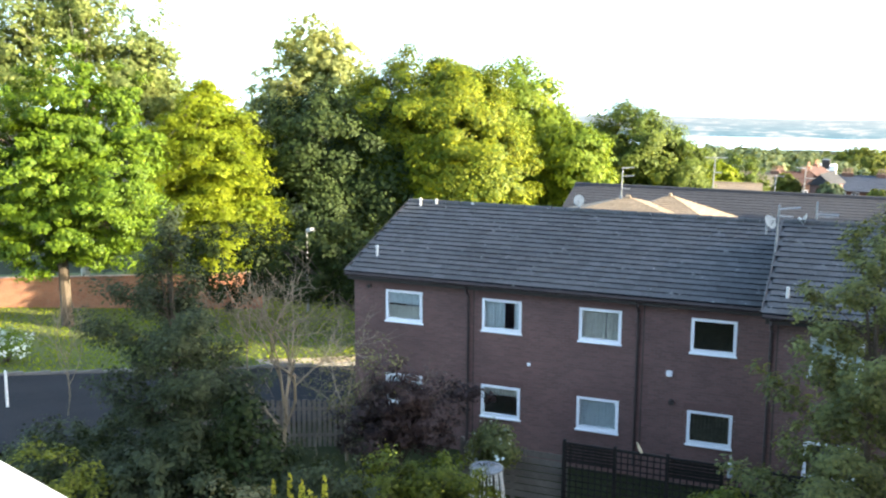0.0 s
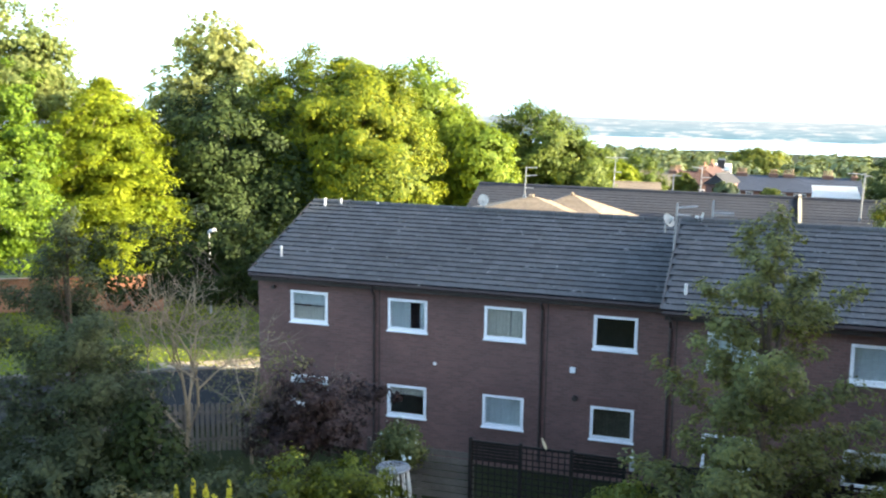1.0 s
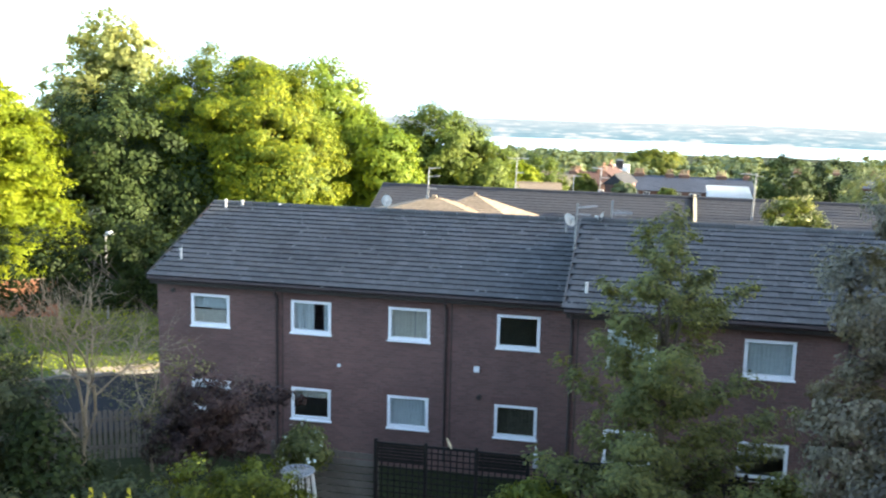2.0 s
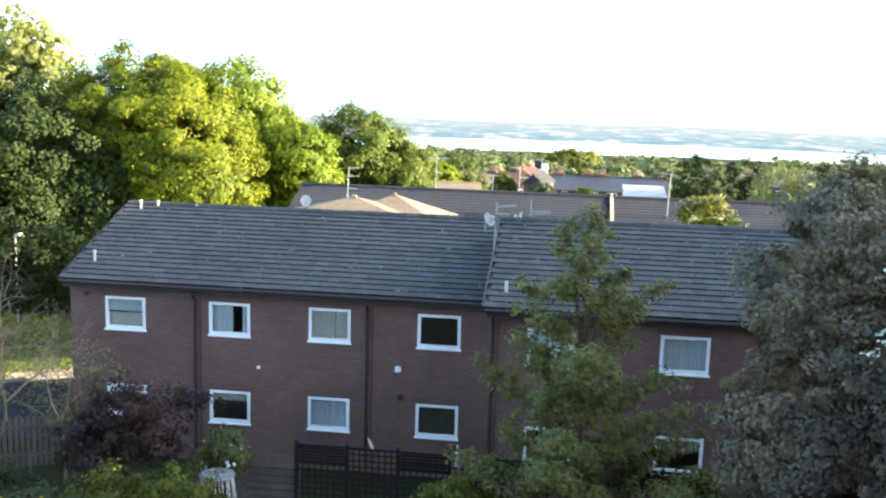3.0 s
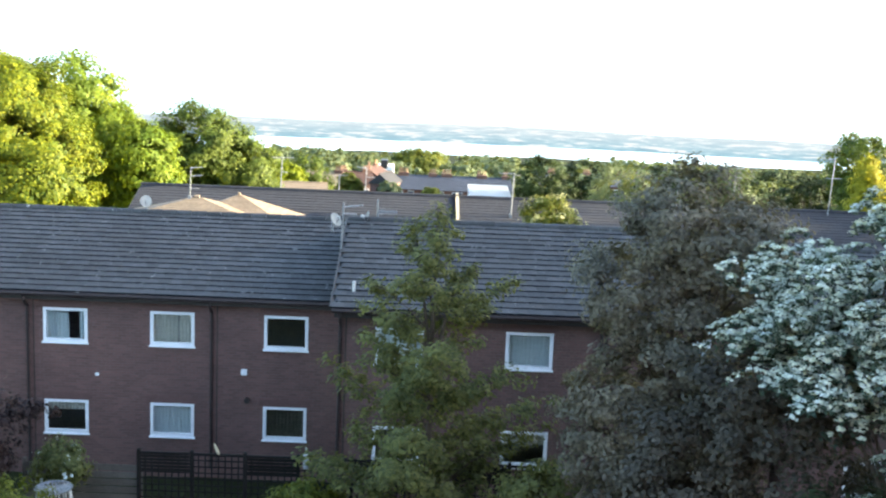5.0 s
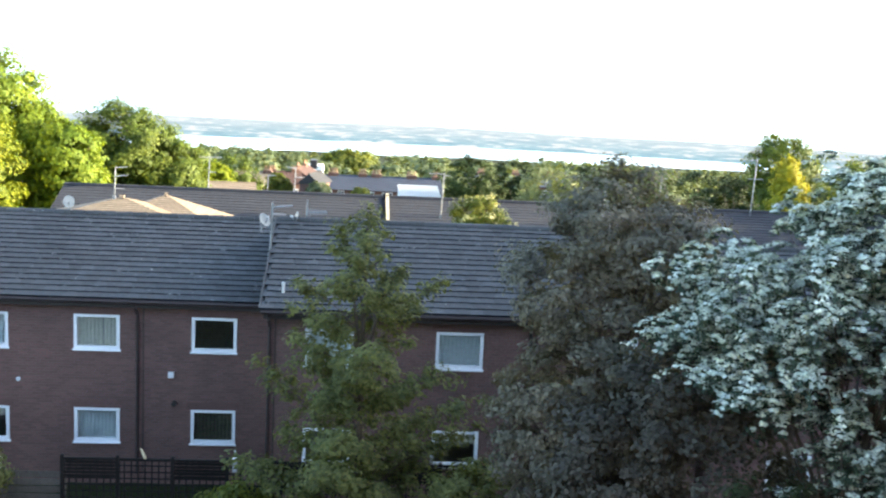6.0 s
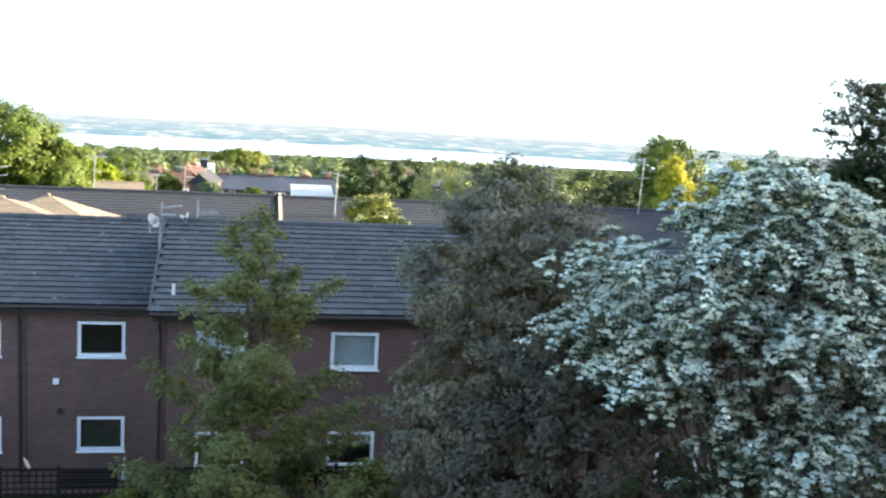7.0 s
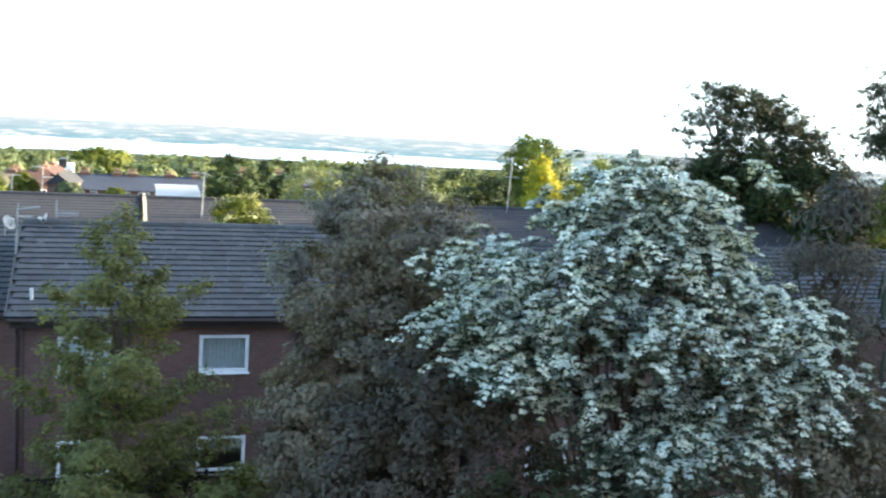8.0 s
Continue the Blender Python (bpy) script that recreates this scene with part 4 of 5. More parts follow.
gabled("bungalow", "pavilion with sandy tiled hipped roof", (-9.6, 44.0, -1.2), 0, 8.0, 4.6, 5.78, 1.1, BRICK, ROOF_TAN, row(3, 8.0, 2.9, 1.2, 1.0), group="hipped roofs", category="house", hip=4.2)
gabled("bungalow", "pavilion with sandy tiled hipped roof", (-8.0, 45.0, -1.2), 0, 5.2, 4.6, 5.78, 1.16, BRICK, ROOF_TAN, row(2, 5.2, 2.9, 1.2, 1.0), group="hipped roofs", category="house", hip=2.85)


def far_at(az, dist, elev_eave, wall_h):
    p = polar(az, dist, elev_eave)
    return (p.x, p.y, p.z - wall_h)


bay = [(x + dx, z, w, h) for x in (-6.3, -2.1, 2.1, 6.3) for dx, z, w, h in ((-1.0, 0.6, 1.5, 1.6), (-1.0, 3.5, 1.5, 1.3), (0.9, 3.5, 0.9, 1.3))]
gabled("terrace_house", "distant slate-roofed terrace with tall chimneys", far_at(1.3, 150, -5.78, 5.0), 0, 17.2, 8, 5.0, 1.6, BRICK_FAR, ROOF_SLATE, bay, [(-6.6, 4), (-2.4, 3), (-0.4, 4), (4.6, 4), (8.0, 2)], "distant houses")
gabled("terrace_house", "distant red-roofed house with chimneys", far_at(-3.9, 165, -5.62, 5.0), 12, 5.0, 7, 5.0, 1.5, BRICK_FAR, ROOF_RED, row(2, 5.0, 2.9, 1.2, 1.3), [(-1.8, 3), (1.8, 3)], "distant houses")
gabled("terrace_house", "distant tan-roofed house with chimney", far_at(-5.5, 150, -5.75, 5.0), -8, 5.5, 7, 5.0, 1.5, BRICK_FAR, ROOF_TAN, row(2, 5.5, 2.9, 1.2, 1.3), [(2.0, 3)], "distant houses")
gabled("terrace_house", "distant tan-roofed low house", far_at(-6.6, 110, -6.25, 4.0), 5, 4.2, 6, 4.0, 0.9, BRICK_FAR, ROOF_TAN, row(2, 4.2, 1.5, 1.0, 1.0), [], "distant houses")
gabled("terrace_house", "distant red-roofed terrace seen gable on", far_at(-2.9, 175, -5.35, 5.0), 80, 8, 5, 5.0, 1.7, BRICK_FAR, ROOF_RED, row(3, 8, 2.9, 1.2, 1.3), [(-3, 3), (2, 4)], "distant houses")
gabled("terrace_house", "distant gable-ended house with grey roof", far_at(-2.2, 140, -5.6, 4.6), 75, 5, 2.6, 4.6, 1.25, BRICK, ROOF_BROWN, row(2, 6, 2.9, 1.0, 1.2), [], "distant houses")
gabled("terrace_house", "distant slate-roofed terrace among trees", far_at(9.0, 210, -5.2, 5.0), 4, 22, 8, 5.0, 1.9, BRICK_FAR, ROOF_SLATE, row(8, 22, 3.0, 1.2, 1.4), [(-8, 4), (-1, 4), (6, 4)], "distant houses")
flat = thing("flat_roofed_house", "white flat-roofed building with dark rooftop box", "building")
p = polar(-2.4, 190, -4.72)
part("wall", boxes((p.x - 1.7, p.x + 2.0, p.y, p.y + 5, p.z - 8, p.z)), RENDER_WHITE, flat)
part("rooftop_box", boxes((p.x - 0.3, p.x + 0.95, p.y - 0.06, p.y + 3, p.z - 0.5, p.z + 1.0)), DARK_TRIM, flat)
for k in range(3):
    part("window", boxes((p.x - 1.5 + 1.15 * k, p.x - 0.8 + 1.15 * k, p.y - 0.05, p.y - 0.003, p.z - 1.9, p.z - 0.8)), DARK_GLASS, flat)
shed = thing("long_shed", "long shed with a bright white low roof", "shed")
p = polar(3.6, 118, -6.2)
part("wall", boxes((p.x - 2.3, p.x + 2.3, p.y + 0.1, p.y + 7.0, p.z - 4, p.z - 0.02)), RENDER_WHITE, shed)
bm = bmesh.new()
f = bm.faces.new([bm.verts.new(q) for q in ((p.x - 2.4, p.y - 0.1, p.z), (p.x + 2.4, p.y - 0.1, p.z + 0.02), (p.x + 2.4, p.y + 7.2, p.z + 0.72), (p.x - 2.4, p.y + 7.2, p.z + 0.70))])
bmesh.ops.solidify(bm, geom=[f], thickness=0.12)
part("roof", bm, RENDER_WHITE, shed)


# ---- garden wall, lamp, posts on the lawn side ----
gw = thing("garden_wall", "low sunlit orange brick garden wall behind the lawn", "wall")
ga, gb = Vector((-47.0, 37.2, 0)), Vector((-30.0, 47.3, 0))
ang_w = math.atan2(gb.y - ga.y, gb.x - ga.x)
ln_w = (gb - ga).length
w_ob = part("wall", boxes((0, ln_w, -0.11, 0.11, -1.0, 1.9)), BRICK_RED, gw)
c_ob = part("coping", boxes(*[(0.5 * k, 0.5 * k + 0.49, -0.16, 0.16, 1.902, 1.98) for k in range(int(ln_w / 0.5))]), BRICK_RED, gw)
gw.matrix_world = Matrix.Translation((ga.x, ga.y, -1.75)) @ Matrix.Rotation(ang_w, 4, "Z")

lamp_post = thing("street_lamp", "slim grey street lamp with a small head", "lamp post")
p = polar(-29.9, 55.0)
part("pole", tube(bmesh.new(), [(p.x, p.y, p.z - 0.2), (p.x, p.y, p.z + 1.2), (p.x, p.y, 2.55)], [0.07, 0.055, 0.04], 8), METAL, lamp_post)
part("head", tube(bmesh.new(), [(p.x - 0.05, p.y, 2.5), (p.x + 0.02, p.y, 2.62), (p.x + 0.3, p.y - 0.05, 2.68), (p.x + 0.5, p.y - 0.05, 2.66)], [0.05, 0.08, 0.13, 0.06], 8), PALE_METAL, lamp_post)
post = thing("marker_post", "plain white painted post at the yard edge", "post")
part("shaft", tube(bmesh.new(), [(-25.6, 24.9, -0.2), (-25.6, 24.9, 1.25), (-25.6, 24.9, 1.3)], [0.045, 0.045, 0.025], 10), RENDER_WHITE, post)


# ---- trees behind the terrace ----
def broad(name, label, az, dist, top_elev, lobes, leaf, seed, clumps=300, clump_r=0.8, per=45, size=0.24, trunk_r=0.3, low=None, bark=None, inner=0.68, lump=0.15, **kw):
    """Broad-leaved tree. lobes are (azimuth offset, depth offset, height below the top, half width, half depth, half height)."""
    rng = np.random.default_rng(seed)
    a = radians(az)
    side, away = Vector((math.cos(a), -math.sin(a), 0)), Vector((math.sin(a), math.cos(a), 0))
    base = polar(az, dist)
    top = EYE + dist * math.tan(radians(top_elev))
    full = []
    for s, d, drop, rx, ry, rz in lobes:
        c = base + side * s + away * d
        full.append((c.x, c.y, top - drop, rx, ry, rz))
    C, D = clumps_in(rng, full, clumps, inner, lump)
    keep = C[:, 2] > base.z + 0.5
    C, D = C[keep], D[keep]
    fork = base.z + (top - base.z) * 0.28 if low is None else low
    return tree(name, label, base, fork, C, D, leaf, clump_r, per, size, trunk_r, seed + 1, bark, **kw)


broad("lime_tree", "tall fresh green broadleaf tree on the lawn", -42.6, 52.0, 0.9, [(0.6, 0, 3.2, 3.3, 3.2, 3.2), (-1.8, -0.3, 5.4, 3.6, 3.2, 3.6), (2.3, -1.0, 6.2, 2.6, 2.8, 3.6), (0, -0.6, 8.2, 4.2, 3.2, 2.6)], LEAF_LIME, 11, 760, 0.56, 120, 0.17, 0.28, low=2.2, inner=0.4, lump=0.4, fill=0.5, flat=0.55, limb_count=24)
limbed("golden_tree", "rounded golden green broadleaf tree with layered boughs", tuple(polar(-35.1, 60.0)), 10.3, -0.6, reach_to(4.3, 2.2), 240, LEAF_GOLD, 21, 0.62, 58, 0.19, 0.24, rise=0.6, droop=0.6, spread=0.34, step=0.7, flat=0.45)
broad("birch_tree", "tall airy birch with sparse light leaves", -41.6, 64.0, 7.4, [(0, 0, 4.5, 3.2, 2.6, 4.4), (2.6, 0, 8.0, 3.4, 2.6, 3.6), (-3.0, 0, 8.0, 3.4, 2.6, 4.2), (4.3, 0, 10.0, 2.4, 2.0, 4.2), (6.0, 0, 11.5, 1.6, 1.6, 2.6)], LEAF_BIRCH, 31, 820, 0.7, 46, 0.25, 0.25, low=5.0, bark=BARK_PALE, inner=0.15, lump=0.35, limb_count=26)
broad("birch_tree", "airy pale tree top above dark trees", -29.4, 70.0, 2.95, [(0, 0, 2.3, 3.0, 2.4, 2.4), (1.2, 0, 4.8, 3.2, 2.6, 2.8), (-2.0, 0, 6.5, 3.2, 2.6, 3.4)], LEAF_BIRCH_SUNLIT, 41, 460, 0.55, 40, 0.28, 0.22, low=4.0, bark=BARK_PALE, inner=0.25, limb_count=16)
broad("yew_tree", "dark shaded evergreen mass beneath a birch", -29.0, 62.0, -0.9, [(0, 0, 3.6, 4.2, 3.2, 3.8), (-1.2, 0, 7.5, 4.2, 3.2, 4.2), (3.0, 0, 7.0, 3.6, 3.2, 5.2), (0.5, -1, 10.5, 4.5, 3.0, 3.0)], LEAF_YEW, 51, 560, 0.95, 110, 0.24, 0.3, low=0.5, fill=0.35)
broad("chestnut_tree", "great domed horse chestnut, sunlit on one flank", -23.0, 62.0, 0.95, [(-0.6, 0.6, 4.0, 4.2, 4.2, 4.0), (1.5, -0.8, 4.6, 3.5, 3.6, 3.9), (-3.4, 2.2, 5.6, 3.4, 3.4, 4.2), (2.5, -1.4, 7.2, 3.5, 3.6, 4.2), (-3.0, 1.6, 8.4, 3.8, 3.6, 4.4), (2.4, -1.8, 10.2, 3.8, 3.4, 3.0), (0.6, -2.4, 7.6, 2.2, 2.0, 2.6), (-0.5, 1.0, 6.6, 3.2, 2.8, 4.4), (-1.6, 1.2, 4.6, 2.6, 2.4, 2.6)], LEAF_CHESTNUT, 61, 860, 0.82, 340, 0.165, 0.4, low=1.0, lump=0.22, fill=0.3, flat=0.7, limb_count=20)
broad("ash_tree", "tall light green tree beside the chestnut", -18.6, 69.0, 0.65, [(0, 0, 3.2, 3.2, 2.8, 3.2), (-1.6, 0, 5.0, 2.8, 2.6, 3.4), (1.4, 0, 6.2, 3.3, 2.8, 4.0), (1.4, 0, 10.0, 3.4, 2.8, 3.8)], LEAF_MID, 71, 430, 0.85, 150, 0.22, 0.28, low=0.5, fill=0.35, lump=0.22)
broad("field_maple", "small rounded green tree behind the roofs", -15.2, 66.0, -2.7, [(0, 0, 2.4, 1.9, 1.9, 2.4), (0.4, 0, 4.6, 2.1, 2.0, 2.8)], LEAF_MID, 81, 260, 0.6, 52, 0.24, 0.2, low=1.0)
broad("oak_tree", "broad mid green tree beyond the hipped roofs", -11.8, 86.0, -1.85, [(-0.6, 0, 3.2, 3.8, 3.4, 3.2), (2.8, 0, 5.6, 2.8, 3.2, 3.2), (-2.4, 0, 5.6, 3.2, 3.2, 3.6), (1.0, 0, 7.5, 4.6, 3.4, 2.8)], LEAF_OAK, 91, 560, 0.85, 120, 0.25, 0.35, low=0.0, fill=0.35, lump=0.25)
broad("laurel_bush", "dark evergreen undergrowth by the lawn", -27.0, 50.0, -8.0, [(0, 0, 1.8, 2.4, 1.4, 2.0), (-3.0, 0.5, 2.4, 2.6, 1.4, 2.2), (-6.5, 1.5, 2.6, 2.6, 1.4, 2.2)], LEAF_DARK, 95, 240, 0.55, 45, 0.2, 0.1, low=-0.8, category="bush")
# Hidden behind the block's roof; added so its shadow crosses the lawn.
broad("laurel_bush", "hidden evergreen bush behind the gable, added to shade the lawn", -24.6, 44.0, -8.6, [(0, 0, 1.8, 2.0, 1.3, 1.9), (1.8, 0.5, 2.4, 1.8, 1.3, 2.0)], LEAF_DARK, 98, 170, 0.5, 60, 0.2, 0.1, low=-0.8, category="bush")

# right side: pines, round trees
def pine(label, az, dist, top_elev, half_w, seed, pads=26):
    rng = np.random.default_rng(seed)
    base, top = polar(az, dist), EYE + dist * math.tan(radians(top_elev))
    h = rng.random(pads)
    a = rng.random(pads) * math.tau
    r = half_w * (0.25 + 0.75 * rng.random(pads)) * (1 - 0.55 * h)
    ctr = np.stack([base.x + r * np.cos(a), base.y + r * np.sin(a), top - 0.5 - (1 - h) * (top - base.z) * 0.62], 1)
    C = np.repeat(ctr, 14, 0) + rng.normal(size=(pads * 14, 3)) * np.array([0.8, 0.8, 0.30])
    D = np.tile(np.array([0, 0, 0.8]), (len(C), 1)) + 0.3 * rng.normal(size=C.shape)
    return tree("pine_tree", label, base, base.z + (top - base.z) * 0.5, C, D, LEAF_PINE, 0.45, 60, 0.17, 0.28, seed + 1, limb_count=16, flat=0.6, group="dark pines", aspect=0.4)


pine("tall dark pine against the white sky", 32.6, 66.0, 1.9, 3.7, 101, 70)
pine("tall dark pine with separate cloud-like pads", 34.8, 68.0, 1.7, 3.2, 111, 54)
pine("dark pine of lower growth", 36.6, 66.0, 0.2, 2.9, 121, 46)
pine("tall dark pine with separate cloud-like pads", 41.2, 64.0, 3.4, 3.6, 131, 64)
broad("beech_tree", "dark green tree under the pines", 34.0, 64.0, -1.4, [(0, 0, 3.4, 4.6, 3.0, 3.4), (3.6, 0, 4.0, 3.6, 3.0, 3.4), (-1, 0, 6.0, 4.5, 3, 3)], LEAF_DARK, 141, 420, 0.8, 48, 0.28, 0.3, low=0.0)
broad("sycamore_tree", "olive green sunlit tree near the pines", 43.6, 60.0, -0.9, [(0, 0, 2.2, 3.2, 2.6, 2.4), (-0.6, 0, 4.5, 3.2, 2.8, 3.0)], LEAF_OAK, 151, 260, 0.7, 50, 0.25, 0.25, low=1.0)
broad("round_tree", "round dark green tree with a lit edge", 22.7, 92.0, -1.7, [(0, 0, 2.9, 2.9, 2.8, 2.9), (0.7, 0, 5.6, 2.7, 2.7, 3.4)], LEAF_OAK, 161, 420, 0.65, 60, 0.24, 0.25, low=-1.0)
broad("golden_tree", "pointed golden green tree", 23.0, 84.0, -2.75, [(0, 0, 1.5, 0.8, 0.8, 1.4), (0.2, 0, 3.6, 1.4, 1.3, 2.2)], LEAF_YELLOW, 171, 200, 0.5, 45, 0.22, 0.18, low=-1.0)
broad("elder_bush", "pale yellow flowering bush above the roofs", 6.75, 47.0, -6.0, [(0, 0, 0.9, 1.2, 1.0, 0.9), (0.5, 0, 1.6, 1.2, 1.0, 1.0)], LEAF_SHRUB, 181, 220, 0.32, 46, 0.13, 0.12, low=1.5, extra=("blossom", PETAL_CREAM, 0.6, 12, 0.09, 0.1, "cream blossom"))
for k, (az, dist, el, w, leaf) in enumerate([(6.3, 120, -3.85, 2.4, LEAF_YEW), (8.6, 125, -3.9, 2.4, LEAF_DARK), (10.6, 112, -4.2, 2.6, LEAF_FAR_HAZE), (13.0, 118, -4.1, 3.2, LEAF_DARK), (15.8, 108, -4.0, 3.0, LEAF_FAR_HAZE),
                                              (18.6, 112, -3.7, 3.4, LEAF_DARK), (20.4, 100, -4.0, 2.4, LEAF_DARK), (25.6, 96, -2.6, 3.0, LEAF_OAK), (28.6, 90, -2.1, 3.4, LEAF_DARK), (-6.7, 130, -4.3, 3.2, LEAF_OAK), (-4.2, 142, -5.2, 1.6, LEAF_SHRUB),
                                              (-2.0, 118, -5.6, 1.3, LEAF_FAR_HAZE), (0.3, 122, -5.85, 1.5, LEAF_SHRUB), (-7.6, 122, -4.7, 2.0, LEAF_GOLD)]):
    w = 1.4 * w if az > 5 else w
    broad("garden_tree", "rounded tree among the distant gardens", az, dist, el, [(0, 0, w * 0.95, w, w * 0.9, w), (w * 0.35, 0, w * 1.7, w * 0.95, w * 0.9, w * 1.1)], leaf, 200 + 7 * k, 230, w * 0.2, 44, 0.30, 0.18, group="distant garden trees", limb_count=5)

# far woods down to the river
rng = np.random.default_rng(77)
WP, WN, WS = [], [], []
for dist, lo, hi, el, count, rad in ((190, -9, 34, -4.85, 46, 3.8), (260, -11, 38, -4.42, 70, 5.0), (360, -13, 42, -4.15, 90, 6.5), (520, -15, 46, -4.0, 110, 9.0), (800, -18, 50, -3.98, 110, 13.0)):
    for _ in range(count):
        az = lo + (hi - lo) * rng.random()
        d = dist * (0.92 + 0.16 * rng.random())
        c = polar(az, d, el + 0.05 - 0.2 * abs(rng.normal()) + (0.12 if az > 10 else 0))
        r = rad * (0.6 + 0.7 * rng.random())
        C, D = clumps_in(rng, [(c.x, c.y, c.z - r * 0.8, r, r, r * 0.85)], 34, 0.7, 0.2)
        P, N, S = leaf_cloud(rng, C, D, r * 0.28, 12, r * 0.26)
        WP.append(P); WN.append(N); WS.append(S)
tagged(new("far_woods", leaves_mesh("far_woods", np.concatenate(WP), np.concatenate(WN), np.concatenate(WS), rng, LEAF_FAR_HAZE, 0.8)), "rows of distant trees down to the river", "woods", kind="stuff")
broad("willow_tree", "broad pale gold tree before the river", -0.6, 300.0, -3.82, [(0, 0, 4.2, 7.5, 5, 4.2), (3.5, 0, 4.8, 4.5, 4, 4.0)], LEAF_SHRUB, 331, 220, 1.6, 50, 0.8, 0.5)


# ---- foreground garden ----
def upright(name, label, az, dist, top_elev, radius, leaf, seed, clumps, clump_r, per, size, power=0.8, tiers=0, z0=0.3, trunk_r=0.09, inner=0.3, **kw):
    rng = np.random.default_rng(seed)
    base, top = polar(az, dist), EYE + dist * math.tan(radians(top_elev))
    C, D = cone_clumps(rng, base.x, base.y, z0, top - 0.15, radius, clumps, power, tiers, inner)
    return tree(name, label, base, z0 + (top - z0) * 0.35, C, D, leaf, clump_r, per, size, trunk_r, seed + 1, **kw)


limbed("evergreen_shrub", "tall feathery dark evergreen with ragged gaps", tuple(polar(-37.2, 24.0)), 7.85, 0.6, reach_to(2.1, 1.5), 78, LEAF_FEATHER, 401, 0.31, 66, 0.115, 0.09, rise=0.75, droop=0.3, leaders=3, spread=0.25, step=0.36, category="shrub", aspect=0.4, flat=0.9, ragged=0.8)
upright("evergreen_shrub", "lower dark evergreen beside the tall one", -33.6, 22.5, -17.6, 1.5, LEAF_DARK, 411, 150, 0.42, 44, 0.13, 0.5, 0, category="shrub")
limbed("rowan_tree", "young olive green tree with loose layered boughs", tuple(polar(0.75, 21.5)), 8.35, 2.3, reach_to(2.3, 1.35), 58, LEAF_YOUNG, 421, 0.27, 62, 0.12, 0.08, rise=0.8, droop=0.22, leaders=4, spread=0.3, step=0.42, aspect=0.45, flat=0.8, ragged=0.8)
broad("bronze_tree", "dense bronze grey leaved tree beside the fence", 13.6, 19.5, -3.6, [(0.2, 0, 1.3, 1.45, 1.0, 1.2), (1.3, 0, 1.9, 1.15, 1.0, 1.2), (-0.6, 0, 2.5, 1.15, 1.0, 1.3), (0.4, 0, 3.6, 1.5, 1.3, 1.3), (-0.5, 0, 4.9, 1.4, 1.3, 1.5), (0.5, 0, 5.4, 1.5, 1.3, 1.5), (0.0, -0.2, 7.2, 1.9, 1.4, 1.8)], LEAF_BRONZE, 431, 680, 0.36, 130, 0.085, 0.14, low=2.5, inner=0.45, lump=0.4, fill=0.45, flat=0.6, limb_count=26)
broad("bronze_bush", "low grey bronze bush spreading under blossom", 19.0, 18.0, -12.3, [(0, 0, 1.2, 1.3, 1.1, 1.2), (0.6, 0, 2.4, 1.6, 1.2, 1.6), (-1.2, 0, 2.9, 1.5, 1.2, 1.5)], LEAF_BROWN, 441, 240, 0.38, 120, 0.09, 0.09, low=0.8, lump=0.35, fill=0.35, flat=0.6, category="bush")
haw_at, haw_top = polar(27.8, 17.2), EYE + 17.2 * math.tan(radians(-1.75))
HAW_LOBES = ((0.0, 0, 1.25, 1.1, 1.1, 1.2), (0.5, 0, 2.3, 1.5, 1.3, 1.2), (-2.5, 0, 2.75, 0.95, 1.0, 0.75), (-1.5, 0, 2.7, 1.45, 1.3, 1.15), (0.2, -0.3, 3.2, 2.0, 1.6, 1.5), (1.9, 0, 3.1, 1.4, 1.3, 1.35),
             (2.7, 0, 4.2, 0.95, 0.9, 0.55), (1.45, 0, 0.6, 0.6, 0.6, 0.25), (0.8, 0, 1.0, 0.8, 0.9, 0.6), (2.6, 0, 2.6, 0.9, 0.9, 0.8), (3.0, -0.2, 3.6, 0.8, 0.8, 0.5), (-1.7, -0.2, 3.6, 1.1, 1.0, 0.9), (-0.75, 0, 1.5, 0.8, 0.8, 0.6), (0.7, -0.3, 4.4, 1.4, 1.2, 0.9), (1.7, 0, 4.5, 1.2, 1.0, 0.7), (0.5, -0.2, 5.6, 0.9, 0.9, 0.9), (0.6, 0, 6.4, 0.8, 0.8, 0.8))


